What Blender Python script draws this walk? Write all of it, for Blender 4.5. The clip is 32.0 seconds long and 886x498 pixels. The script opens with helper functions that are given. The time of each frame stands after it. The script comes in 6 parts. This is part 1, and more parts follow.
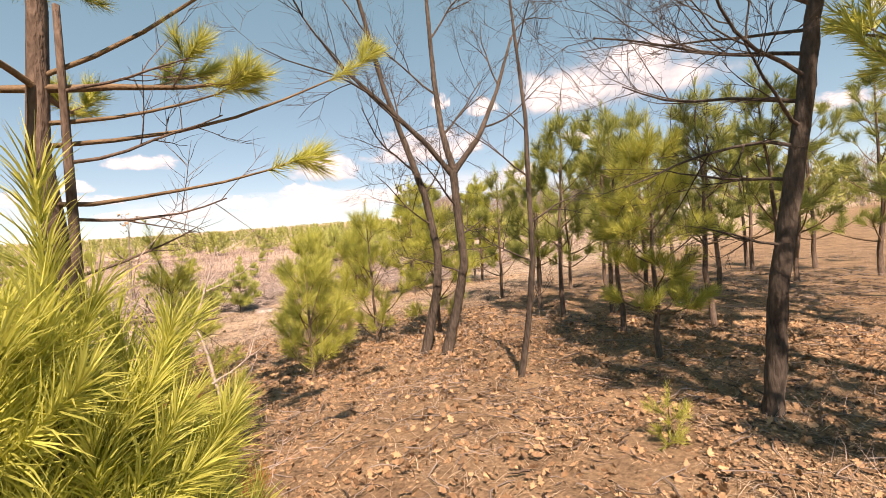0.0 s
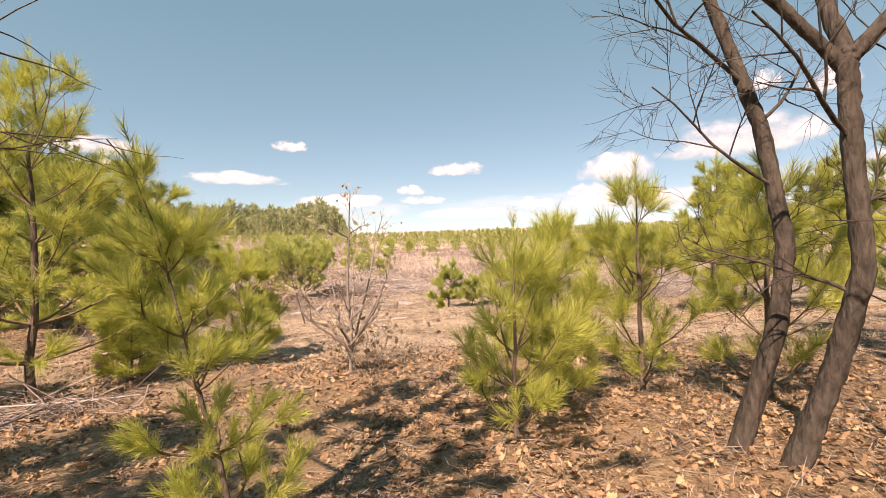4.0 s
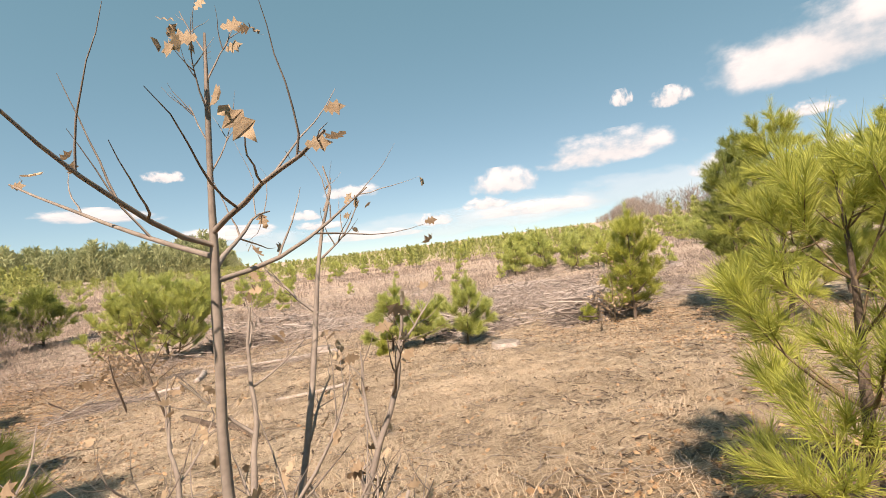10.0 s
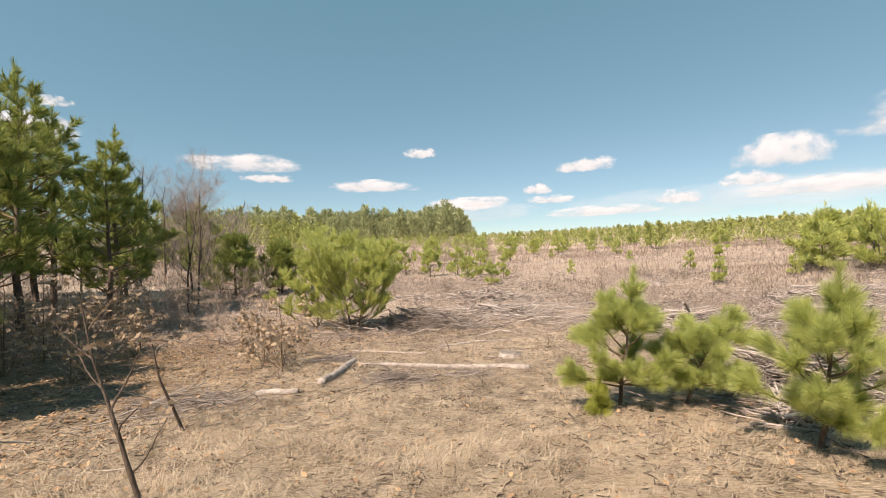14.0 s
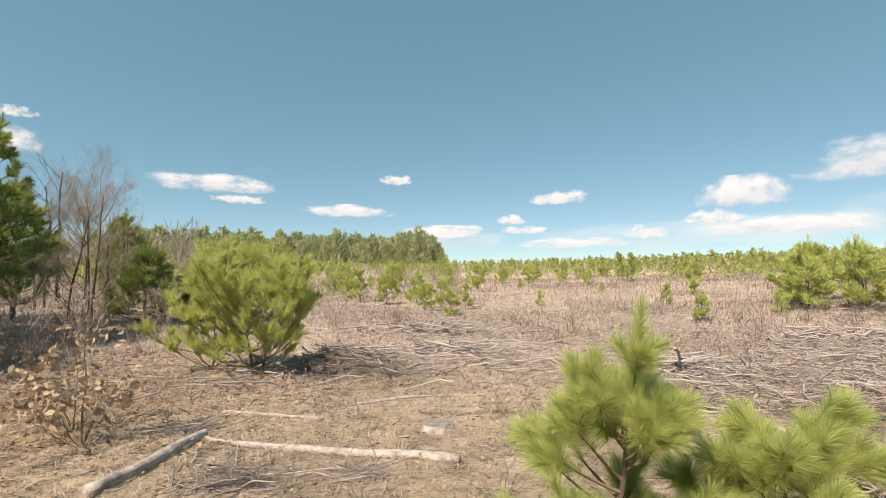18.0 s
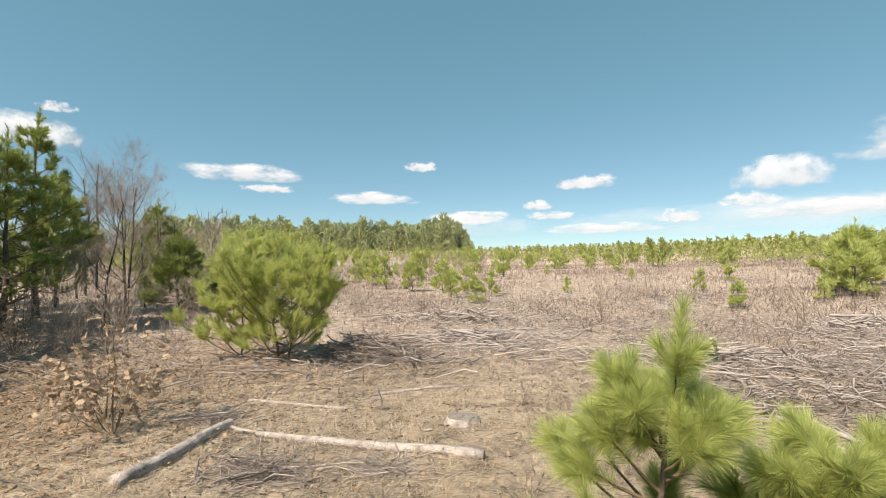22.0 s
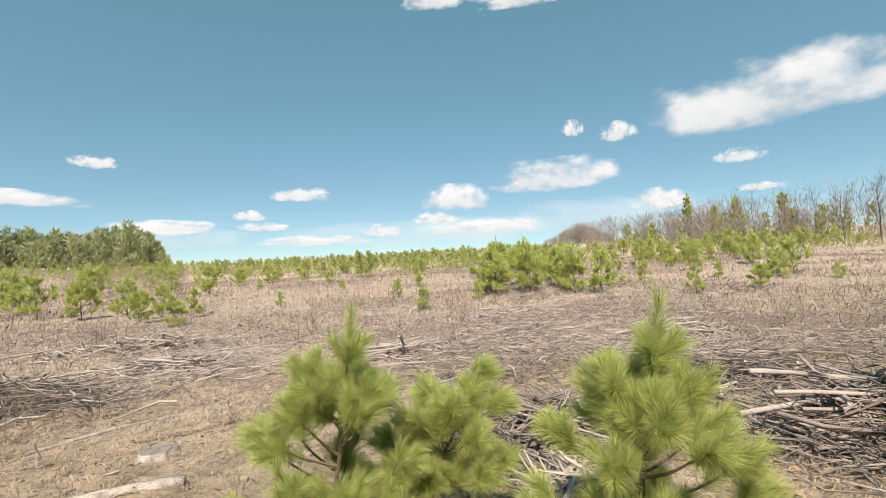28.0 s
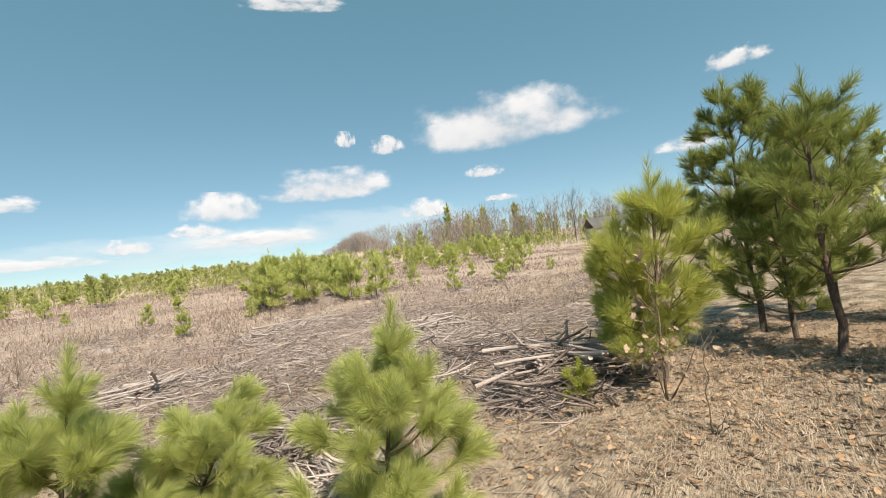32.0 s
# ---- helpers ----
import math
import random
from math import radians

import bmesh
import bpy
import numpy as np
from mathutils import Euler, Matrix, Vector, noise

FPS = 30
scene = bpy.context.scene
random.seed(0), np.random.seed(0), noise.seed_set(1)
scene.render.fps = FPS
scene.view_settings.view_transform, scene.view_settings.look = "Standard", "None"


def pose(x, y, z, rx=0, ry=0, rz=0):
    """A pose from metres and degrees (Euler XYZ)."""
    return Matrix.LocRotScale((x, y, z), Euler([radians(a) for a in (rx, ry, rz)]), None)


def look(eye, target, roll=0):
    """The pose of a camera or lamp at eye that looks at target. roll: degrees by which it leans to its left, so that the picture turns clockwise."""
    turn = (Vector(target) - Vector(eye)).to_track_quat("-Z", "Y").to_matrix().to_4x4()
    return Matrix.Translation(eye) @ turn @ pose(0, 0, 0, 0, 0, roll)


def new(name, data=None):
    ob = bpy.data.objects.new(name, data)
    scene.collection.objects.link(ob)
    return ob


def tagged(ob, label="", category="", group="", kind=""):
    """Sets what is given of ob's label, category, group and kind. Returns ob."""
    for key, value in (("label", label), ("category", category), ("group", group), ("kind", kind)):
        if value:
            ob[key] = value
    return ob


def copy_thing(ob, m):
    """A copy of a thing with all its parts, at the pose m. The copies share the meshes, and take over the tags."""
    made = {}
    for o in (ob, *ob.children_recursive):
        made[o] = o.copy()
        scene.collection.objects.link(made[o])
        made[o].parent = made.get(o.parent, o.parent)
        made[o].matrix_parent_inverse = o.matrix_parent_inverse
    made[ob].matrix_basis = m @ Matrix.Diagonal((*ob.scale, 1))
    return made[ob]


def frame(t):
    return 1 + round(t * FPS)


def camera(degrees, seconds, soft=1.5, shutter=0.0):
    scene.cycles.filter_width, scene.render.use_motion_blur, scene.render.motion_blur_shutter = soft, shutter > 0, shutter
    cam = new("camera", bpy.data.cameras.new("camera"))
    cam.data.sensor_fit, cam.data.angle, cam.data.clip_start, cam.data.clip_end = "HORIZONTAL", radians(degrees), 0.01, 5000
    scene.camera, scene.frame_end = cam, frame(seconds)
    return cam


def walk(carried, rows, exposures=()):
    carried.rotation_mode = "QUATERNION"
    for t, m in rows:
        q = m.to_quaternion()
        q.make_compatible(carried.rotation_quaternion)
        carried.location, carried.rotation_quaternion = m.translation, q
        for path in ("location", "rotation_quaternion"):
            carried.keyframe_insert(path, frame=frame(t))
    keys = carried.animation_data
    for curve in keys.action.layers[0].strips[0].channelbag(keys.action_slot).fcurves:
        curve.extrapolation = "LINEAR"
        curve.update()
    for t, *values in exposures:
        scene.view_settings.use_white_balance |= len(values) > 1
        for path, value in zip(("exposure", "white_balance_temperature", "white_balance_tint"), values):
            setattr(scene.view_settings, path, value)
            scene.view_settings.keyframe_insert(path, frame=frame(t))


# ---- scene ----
cam = camera(88.9, 32.0, soft=0.5)
PATH = [
    (0, (-3.171, -14.966, 2.061), (-1.784, -13.527, 2.004), -4.3),
    (0.5, (-2.968, -14.717, 2.05), (-1.594, -13.283, 1.805), -10.0),
    (1, (-2.73, -14.457, 2.04), (-1.317, -13.048, 1.919), -6.7),
    (1.5, (-2.502, -14.274, 2.0), (-1.14, -12.814, 1.879), -6.9),
    (2, (-2.236, -14.085, 1.96), (-0.812, -12.681, 1.919), -5.8),
    (2.5, (-2.094, -13.881, 1.93), (-0.791, -12.364, 1.895), -9.9),
    (3, (-1.973, -13.748, 1.898), (-1.241, -11.887, 1.87), -4.8),
    (3.5, (-1.833, -13.504, 1.869), (-1.359, -11.563, 1.94), -2.2),
    (4, (-1.792, -13.256, 1.88), (-1.474, -11.282, 1.882), -1.0),
    (4.5, (-1.767, -13.093, 1.922), (-1.737, -11.094, 1.898), -1.0),
    (6.5, (-1.763, -11.653, 1.833), (-2.567, -9.824, 1.928), -5.5),
    (7, (-1.806, -11.417, 1.836), (-2.448, -9.523, 1.866), -0.3),
    (7.5, (-1.912, -11.105, 1.822), (-2.012, -9.108, 1.834), 0.6),
    (8, (-2.047, -10.818, 1.834), (-2.14, -8.82, 1.841), -2.7),
    (8.5, (-2.067, -10.624, 1.836), (-2.259, -8.634, 1.823), -0.3),
    (9, (-1.981, -10.399, 1.841), (-1.805, -8.410, 1.958), -6.0),
    (9.5, (-1.949, -9.941, 1.898), (-1.441, -8.006, 1.892), -1.9),
    (10, (-1.921, -9.241, 1.931), (-1.184, -7.383, 1.992), -6.4),
    (10.5, (-1.745, -8.668, 2.007), (-1.039, -6.801, 2.127), -4.5),
    (11, (-1.336, -8.104, 2.014), (-0.750, -6.194, 2.093), -2.7),
    (11.5, (-1.173, -7.355, 1.935), (-0.448, -5.495, 2.058), 1.3),
    (12, (-1.051, -6.687, 1.981), (-0.614, -4.735, 1.973), -0.5),
    (12.5, (-0.922, -6.148, 1.974), (-0.915, -4.149, 2.010), -6.1),
    (13, (-0.745, -5.605, 1.987), (-0.984, -3.620, 1.935), -3.8),
    (13.5, (-0.710, -5.010, 1.914), (-0.969, -3.027, 1.898), -2.2),
    (14, (-0.723, -4.464, 1.889), (-0.962, -2.479, 1.908), -1.7),
    (14.5, (-0.463, -3.914, 1.789), (-0.830, -1.951, 1.886), -1.8),
    (15, (-0.354, -3.309, 1.851), (-0.538, -1.318, 1.893), -4.0),
    (15.5, (-0.457, -2.679, 1.792), (-0.274, -0.690, 1.899), 0.7),
    (17.5, (-0.069, -1.562, 1.82), (0.03, 0.431, 1.952), 0.5),
    (18, (-0.101, -1.591, 1.8), (-0.222, 0.4, 1.939), -0.1),
    (18.5, (-0.075, -1.621, 1.804), (-0.474, 0.333, 1.959), 1.0),
    (19, (-0.013, -1.616, 1.833), (-0.686, 0.264, 1.94), 0.2),
    (19.5, (0.041, -1.582, 1.854), (-0.883, 0.19, 1.93), 1.7),
    (20, (0.052, -1.525, 1.864), (-0.905, 0.231, 1.917), 0.7),
    (20.5, (-0.026, -1.442, 1.846), (-0.826, 0.39, 1.885), 0.0),
    (21, (-0.091, -1.433, 1.839), (-0.706, 0.469, 1.907), 0.2),
    (21.5, (-0.106, -1.441, 1.842), (-0.47, 0.524, 1.914), 0.4),
    (22, (-0.079, -1.393, 1.842), (-0.313, 0.592, 1.922), -0.4),
    (22.5, (-0.072, -1.386, 1.841), (-0.188, 0.61, 1.91), -0.6),
    (23, (-0.083, -1.384, 1.84), (-0.16, 0.613, 1.906), -0.7),
    (23.5, (-0.087, -1.384, 1.84), (-0.083, 0.615, 1.901), -0.2),
    (24, (-0.081, -1.409, 1.839), (0.038, 0.587, 1.905), 0.2),
    (24.5, (-0.087, -1.467, 1.838), (0.168, 0.516, 1.902), 0.1),
    (25, (-0.104, -1.549, 1.839), (0.294, 0.41, 1.909), 0.0),
    (25.5, (-0.091, -1.589, 1.843), (0.402, 0.349, 1.907), -1.2),
    (27.5, (-0.047, -1.984, 1.874), (0.778, -0.165, 1.981), -1.7),
    (28, (-0.058, -2.015, 1.877), (0.89, -0.256, 1.98), -2.6),
    (28.5, (-0.086, -2.07, 1.888), (0.966, -0.372, 1.983), -3.0),
    (29, (-0.092, -2.122, 1.896), (1.075, -0.5, 1.999), -4.4),
    (29.5, (-0.078, -2.168, 1.904), (1.189, -0.625, 2.022), -4.8),
    (30, (-0.144, -2.286, 1.925), (1.215, -0.824, 2.056), -7.0),
    (30.5, (-0.172, -2.36, 1.934), (1.232, -0.942, 2.061), -7.5),
    (31, (-0.161, -2.386, 1.932), (1.352, -1.081, 2.013), -5.8),
    (31.5, (-0.128, -2.378, 1.913), (1.496, -1.213, 1.978), -5.7),
    (32, (-0.097, -2.348, 1.893), (1.557, -1.225, 1.958), -6.9),
]
walk(cam, [(t, look(eye, target, roll)) for t, eye, target, roll in PATH],
     exposures=[(0, 0.9, 8650, 32), (4.5, 0.85, 8550, 31), (8, 0.82, 8300, 23.5), (12, 0.59, 7750, 19), (17, 0.56, 7420, 15), (20, 0.61, 7200, 11.5), (24, 0.57, 7050, 10), (32, 0.53, 7150, 11.5)])

# ---- daylight: clear spring sky, sun high, behind and a little to the left ----
SUN_AZ, SUN_EL = 212.0, 49.0
world = bpy.data.worlds.new("sky")
scene.world = world
world.use_nodes = True
wn, wl = world.node_tree.nodes, world.node_tree.links
sky = wn.new("ShaderNodeTexSky")
sky.sky_type, sky.sun_disc = "NISHITA", False
sky.sun_elevation, sky.sun_rotation = radians(SUN_EL), radians(SUN_AZ)
sky.air_density, sky.dust_density, sky.ozone_density = 0.85, 0.1, 1.0
sky.altitude = 900
haze = wn.new("ShaderNodeMix")
haze.data_type = "RGBA"
haze.inputs["Factor"].default_value = 0.4
wl.new(sky.outputs["Color"], haze.inputs["A"])
haze.inputs["B"].default_value = (0.95, 3.2, 3.75, 1)
wl.new(haze.outputs["Result"], wn["Background"].inputs["Color"])
wn["Background"].inputs["Strength"].default_value = 0.101
sun_data = bpy.data.lights.new("sun", "SUN")
sun_data.energy, sun_data.angle, sun_data.color = 5.0, radians(0.53), (1.0, 0.94, 0.84)
sun = new("sun", sun_data)
sun_way = Vector((math.sin(radians(SUN_AZ)) * math.cos(radians(SUN_EL)), math.cos(radians(SUN_AZ)) * math.cos(radians(SUN_EL)), math.sin(radians(SUN_EL))))
sun.matrix_world = look(sun_way * 60, (0, 0, 0))


# ---- materials ----
def surface(name, dark, light, scale=6.0, rough=0.9, bump=0.3, fine=60.0, island=0.0, random_tint=0.0, translucent=0.0, stretch=(1, 1, 1)):
    """Two scales of noise between two colours, relief, and a change from piece to piece."""
    m = bpy.data.materials.new(name)
    m.use_nodes = True
    n, l = m.node_tree.nodes, m.node_tree.links
    b = n["Principled BSDF"]
    co = n.new("ShaderNodeTexCoord")
    mp = n.new("ShaderNodeMapping")
    mp.inputs["Scale"].default_value = stretch
    l.new(co.outputs["Object"], mp.inputs["Vector"])
    big, small = n.new("ShaderNodeTexNoise"), n.new("ShaderNodeTexNoise")
    for t, s, d in ((big, scale, 4), (small, fine, 6)):
        t.inputs["Scale"].default_value, t.inputs["Detail"].default_value = s, d
        l.new(mp.outputs["Vector"], t.inputs["Vector"])
    add = n.new("ShaderNodeMath")
    add.operation = "ADD"
    l.new(big.outputs["Fac"], add.inputs[0])
    l.new(small.outputs["Fac"], add.inputs[1])
    fac = add
    if island or random_tint:
        g = n.new("ShaderNodeNewGeometry") if island else n.new("ShaderNodeObjectInfo")
        mul = n.new("ShaderNodeMath")
        mul.operation = "MULTIPLY_ADD"
        l.new(g.outputs["Random Per Island" if island else "Random"], mul.inputs[0])
        mul.inputs[1].default_value = island or random_tint
        l.new(add.outputs[0], mul.inputs[2])
        fac = mul
    rg = n.new("ShaderNodeMapRange")
    rg.inputs["From Min"].default_value, rg.inputs["From Max"].default_value = 0.62, 1.38 + (island or random_tint)
    l.new(fac.outputs[0], rg.inputs["Value"])
    mix = n.new("ShaderNodeMix")
    mix.data_type = "RGBA"
    l.new(rg.outputs["Result"], mix.inputs["Factor"])
    mix.inputs["A"].default_value, mix.inputs["B"].default_value = (*dark, 1), (*light, 1)
    l.new(mix.outputs["Result"], b.inputs["Base Color"])
    b.inputs["Roughness"].default_value = rough
    b.inputs["Specular IOR Level"].default_value = 0.3
    if bump:
        bp = n.new("ShaderNodeBump")
        bp.inputs["Strength"].default_value, bp.inputs["Distance"].default_value = bump, 0.02
        l.new(small.outputs["Fac"], bp.inputs["Height"])
        l.new(bp.outputs["Normal"], b.inputs["Normal"])
    if translucent:
        tr = n.new("ShaderNodeBsdfTranslucent")
        sh = n.new("ShaderNodeMixShader")
        sh.inputs[0].default_value = translucent
        l.new(mix.outputs["Result"], tr.inputs["Color"])
        l.new(b.outputs[0], sh.inputs[1])
        l.new(tr.outputs[0], sh.inputs[2])
        l.new(sh.outputs[0], n["Material Output"].inputs["Surface"])
    return m


NEEDLE = surface("pine_needles", (0.2, 0.23, 0.048), (0.76, 0.77, 0.21), 5.0, 0.5, 0, 14, island=0.6, translucent=0.45)
NEEDLE_FAR = surface("far_pine_needles", (0.16, 0.19, 0.06), (0.48, 0.49, 0.17), 0.25, 0.7, 0, 2, island=0.8, translucent=0.25)
NEEDLE_NEAR = surface("young_pine_needles", (0.29, 0.33, 0.11), (0.76, 0.79, 0.31), 6.0, 0.45, 0, 16, island=0.6, translucent=0.5)
# paler copy of NEEDLE; sunlight and aerial haze are put into the colour
NEEDLE_FIELD = surface("sunlit_pine_needles", (0.3, 0.34, 0.1), (0.76, 0.78, 0.3), 2.0, 0.6, 0, 7, island=0.7, translucent=0.5)
# darker copy of NEEDLE; shade of wood and thicket is put into it
NEEDLE_WOOD = surface("shaded_deep_green_needles", (0.1, 0.135, 0.04), (0.5, 0.54, 0.16), 2.2, 0.6, 0, 5, island=0.9, translucent=0.35)
# pines of the mound: distance haze is mixed into this colour
NEEDLE_MOUND = surface("hazy_pine_canopy", (0.19, 0.22, 0.11), (0.52, 0.54, 0.3), 0.2, 0.7, 0, 1.5, island=0.8, translucent=0.2)
NEEDLE_DRY = surface("dry_orange_needles", (0.2, 0.09, 0.03), (0.42, 0.22, 0.08), 3, 0.7, 0, 9, island=0.8, translucent=0.2)
PINE_BARK = surface("pine_bark", (0.05, 0.035, 0.028), (0.2, 0.15, 0.12), 9, 0.95, 0.9, 55, stretch=(1, 1, 0.35))
TWIG = surface("pine_twig", (0.1, 0.065, 0.04), (0.26, 0.19, 0.12), 14, 0.9, 0.4, 90)
OAK_BARK = surface("oak_bark", (0.018, 0.014, 0.012), (0.13, 0.107, 0.088), 7, 0.95, 1.0, 45, stretch=(1, 1, 0.3))
GREY_WOOD = surface("weathered_wood", (0.18, 0.138, 0.122), (0.66, 0.57, 0.52), 4, 0.9, 0.6, 60, island=0.7)
BARK_LOG = surface("peeling_log_bark", (0.15, 0.122, 0.11), (0.64, 0.55, 0.5), 9, 0.95, 0.9, 60)
DARK_WOOD = surface("old_dark_branches", (0.07, 0.052, 0.046), (0.48, 0.4, 0.36), 3, 0.9, 0.6, 60, island=0.9)
PALE_WOOD = surface("bare_pale_wood", (0.3, 0.26, 0.22), (0.56, 0.5, 0.44), 7, 0.8, 0.3, 70)
CUT_WOOD = surface("old_cut_wood", (0.13, 0.107, 0.092), (0.36, 0.31, 0.27), 9, 0.9, 0.6, 60)
DEAD_LEAF = surface("dead_oak_leaf", (0.2, 0.125, 0.075), (0.64, 0.49, 0.35), 5, 0.75, 0.2, 40, island=0.9, translucent=0.25)
LITTER = surface("leaf_litter", (0.06, 0.034, 0.022), (0.6, 0.38, 0.22), 5, 0.85, 0.2, 40, island=1.2)
STRAW = surface("dry_grass_blades", (0.24, 0.175, 0.12), (0.8, 0.645, 0.49), 3, 0.7, 0, 20, island=0.8, translucent=0.15)
WEED = surface("dry_weed_stems", (0.12, 0.086, 0.072), (0.5, 0.395, 0.34), 3, 0.85, 0, 20, island=0.9)
BARE_TWIG = surface("bare_grey_twigs", (0.12, 0.095, 0.085), (0.38, 0.32, 0.28), 6, 0.9, 0, 40, island=0.5)
STONE_ROAD = surface("pale_gravel", (0.42, 0.39, 0.35), (0.58, 0.54, 0.48), 0.8, 0.95, 0.4, 20)
ROOF = surface("dark_roof_metal", (0.1, 0.095, 0.09), (0.17, 0.16, 0.15), 1, 0.6, 0.1, 8)
SIDING = surface("pale_siding", (0.45, 0.43, 0.4), (0.6, 0.58, 0.54), 1, 0.8, 0.1, 8)


def ground_material():
    """Sandy litter under the trees, matted straw in the clearing, greyer brush-covered soil farther on."""
    m = bpy.data.materials.new("clearing_soil")
    m.use_nodes = True
    n, l = m.node_tree.nodes, m.node_tree.links
    b = n["Principled BSDF"]
    co = n.new("ShaderNodeTexCoord")

    def noise_tex(scale, detail=5, rough=0.6):
        t = n.new("ShaderNodeTexNoise")
        t.inputs["Scale"].default_value, t.inputs["Detail"].default_value, t.inputs["Roughness"].default_value = scale, detail, rough
        l.new(co.outputs["Object"], t.inputs["Vector"])
        return t

    def mixed(fac, a, c):
        x = n.new("ShaderNodeMix")
        x.data_type = "RGBA"
        l.new(fac, x.inputs["Factor"])
        for s, v in (("A", a), ("B", c)):
            if isinstance(v, tuple):
                x.inputs[s].default_value = (*v, 1)
            else:
                l.new(v, x.inputs[s])
        return x.outputs["Result"]

    def ranged(v, lo, hi):
        r = n.new("ShaderNodeMapRange")
        r.inputs["From Min"].default_value, r.inputs["From Max"].default_value = lo, hi
        l.new(v, r.inputs["Value"])
        return r.outputs["Result"]

    def plus(a, c, f=1.0):
        x = n.new("ShaderNodeMath")
        x.operation = "MULTIPLY_ADD"
        l.new(c, x.inputs[0])
        x.inputs[1].default_value = f
        l.new(a, x.inputs[2])
        return x.outputs[0]

    fine, mid, wide, grain = noise_tex(38), noise_tex(3.2), noise_tex(0.35), noise_tex(160, 3)
    def fibre(turn):
        mp = n.new("ShaderNodeMapping")
        mp.inputs["Rotation"].default_value = (0, 0, turn)
        mp.inputs["Scale"].default_value = (9, 130, 1)
        l.new(co.outputs["Object"], mp.inputs["Vector"])
        t = n.new("ShaderNodeTexNoise")
        t.inputs["Scale"].default_value, t.inputs["Detail"].default_value, t.inputs["Distortion"].default_value = 1.0, 3, 0.6
        l.new(mp.outputs["Vector"], t.inputs["Vector"])
        return t.outputs["Fac"]

    def larger(a, c):
        x = n.new("ShaderNodeMath")
        x.operation = "MAXIMUM"
        l.new(a, x.inputs[0])
        l.new(c, x.inputs[1])
        return x.outputs[0]

    fibres = larger(larger(fibre(0.3), fibre(1.5)), fibre(2.5))
    sep = n.new("ShaderNodeSeparateXYZ")
    l.new(co.outputs["Object"], sep.inputs[0])
    straw = mixed(ranged(plus(fibres, mid.outputs["Fac"], 0.6), 0.78, 1.06), (0.15, 0.11, 0.078), (0.76, 0.61, 0.455))
    litter = mixed(ranged(plus(fine.outputs["Fac"], mid.outputs["Fac"]), 0.7, 1.3), (0.1, 0.065, 0.042), (0.42, 0.29, 0.18))
    clods = noise_tex(14, 6, 0.75)
    brush = mixed(ranged(plus(clods.outputs["Fac"], mid.outputs["Fac"], 0.6), 0.62, 1.0), (0.13, 0.095, 0.075), (0.7, 0.56, 0.455))
    field = mixed(ranged(plus(clods.outputs["Fac"], mid.outputs["Fac"], 0.6), 0.55, 1.05), (0.25, 0.185, 0.14), (0.62, 0.49, 0.39))
    y_soft = plus(sep.outputs["Y"], wide.outputs["Fac"], 5.0)
    x_soft = plus(sep.outputs["X"], wide.outputs["Fac"], 4.0)
    left_wood = mixed(ranged(x_soft, -6.0, -3.0), litter, straw)
    c1 = mixed(ranged(y_soft, -6.5, -2.5), litter, left_wood)
    c2 = mixed(ranged(y_soft, 7.5, 12.5), c1, brush)
    c3 = mixed(ranged(y_soft, 22.0, 60.0), c2, field)
    l.new(c3, b.inputs["Base Color"])
    b.inputs["Roughness"].default_value = 0.95
    b.inputs["Specular IOR Level"].default_value = 0.15
    bp = n.new("ShaderNodeBump")
    bp.inputs["Strength"].default_value, bp.inputs["Distance"].default_value = 0.8, 0.03
    l.new(plus(plus(fine.outputs["Fac"], grain.outputs["Fac"], 0.5), fibres, 0.8), bp.inputs["Height"])
    l.new(bp.outputs["Normal"], b.inputs["Normal"])
    return m


SOIL = ground_material()


# ---- small tools ----
def ease(a, b, x):
    t = np.clip((np.asarray(x, float) - a) / (b - a), 0, 1)
    return t * t * (3 - 2 * t)


def lattice(ix, iy, seed):
    h = (ix.astype(np.int64) * 374761393 + iy.astype(np.int64) * 668265263 + seed * 974634773) & 0x7FFFFFFF
    h = ((h ^ (h >> 13)) * 1274126177) & 0x7FFFFFFF
    return ((h ^ (h >> 16)) & 0xFFFF) / 65535.0


def wave(x, y, seed=0):
    """Smooth value noise, 0 to 1."""
    x, y = np.asarray(x, float), np.asarray(y, float)
    ix, iy = np.floor(x), np.floor(y)
    fx, fy = x - ix, y - iy
    fx, fy = fx * fx * (3 - 2 * fx), fy * fy * (3 - 2 * fy)
    a, b = lattice(ix, iy, seed), lattice(ix + 1, iy, seed)
    c, d = lattice(ix, iy + 1, seed), lattice(ix + 1, iy + 1, seed)
    return (a * (1 - fx) + b * fx) * (1 - fy) + (c * (1 - fx) + d * fx) * fy


def relief(x, y):
    """The lie of the land without its small bumps."""
    x, y = np.asarray(x, float), np.asarray(y, float)
    near = 0.02 * np.clip(x, -6, 6) + np.interp(y, [-18, -11, -7.8, -1, 3.4, 6, 10, 14], [0.95, 0.68, 0.5, 0.08, -0.16, -0.26, -0.36, -0.36])
    r = np.hypot(x, y + 2)
    az = np.arctan2(x, y + 2)
    ahead = ease(-0.2, 0.5, np.cos(az))
    far = -0.4 + (0.040 + 0.018 * np.maximum(0, np.sin(az))) * np.maximum(0, r - 13)
    far = np.minimum(far, 60) * ahead + (0.6 + 0.004 * r) * (1 - ahead)
    k = ease(9, 26, r)
    return near * (1 - k) + far * k


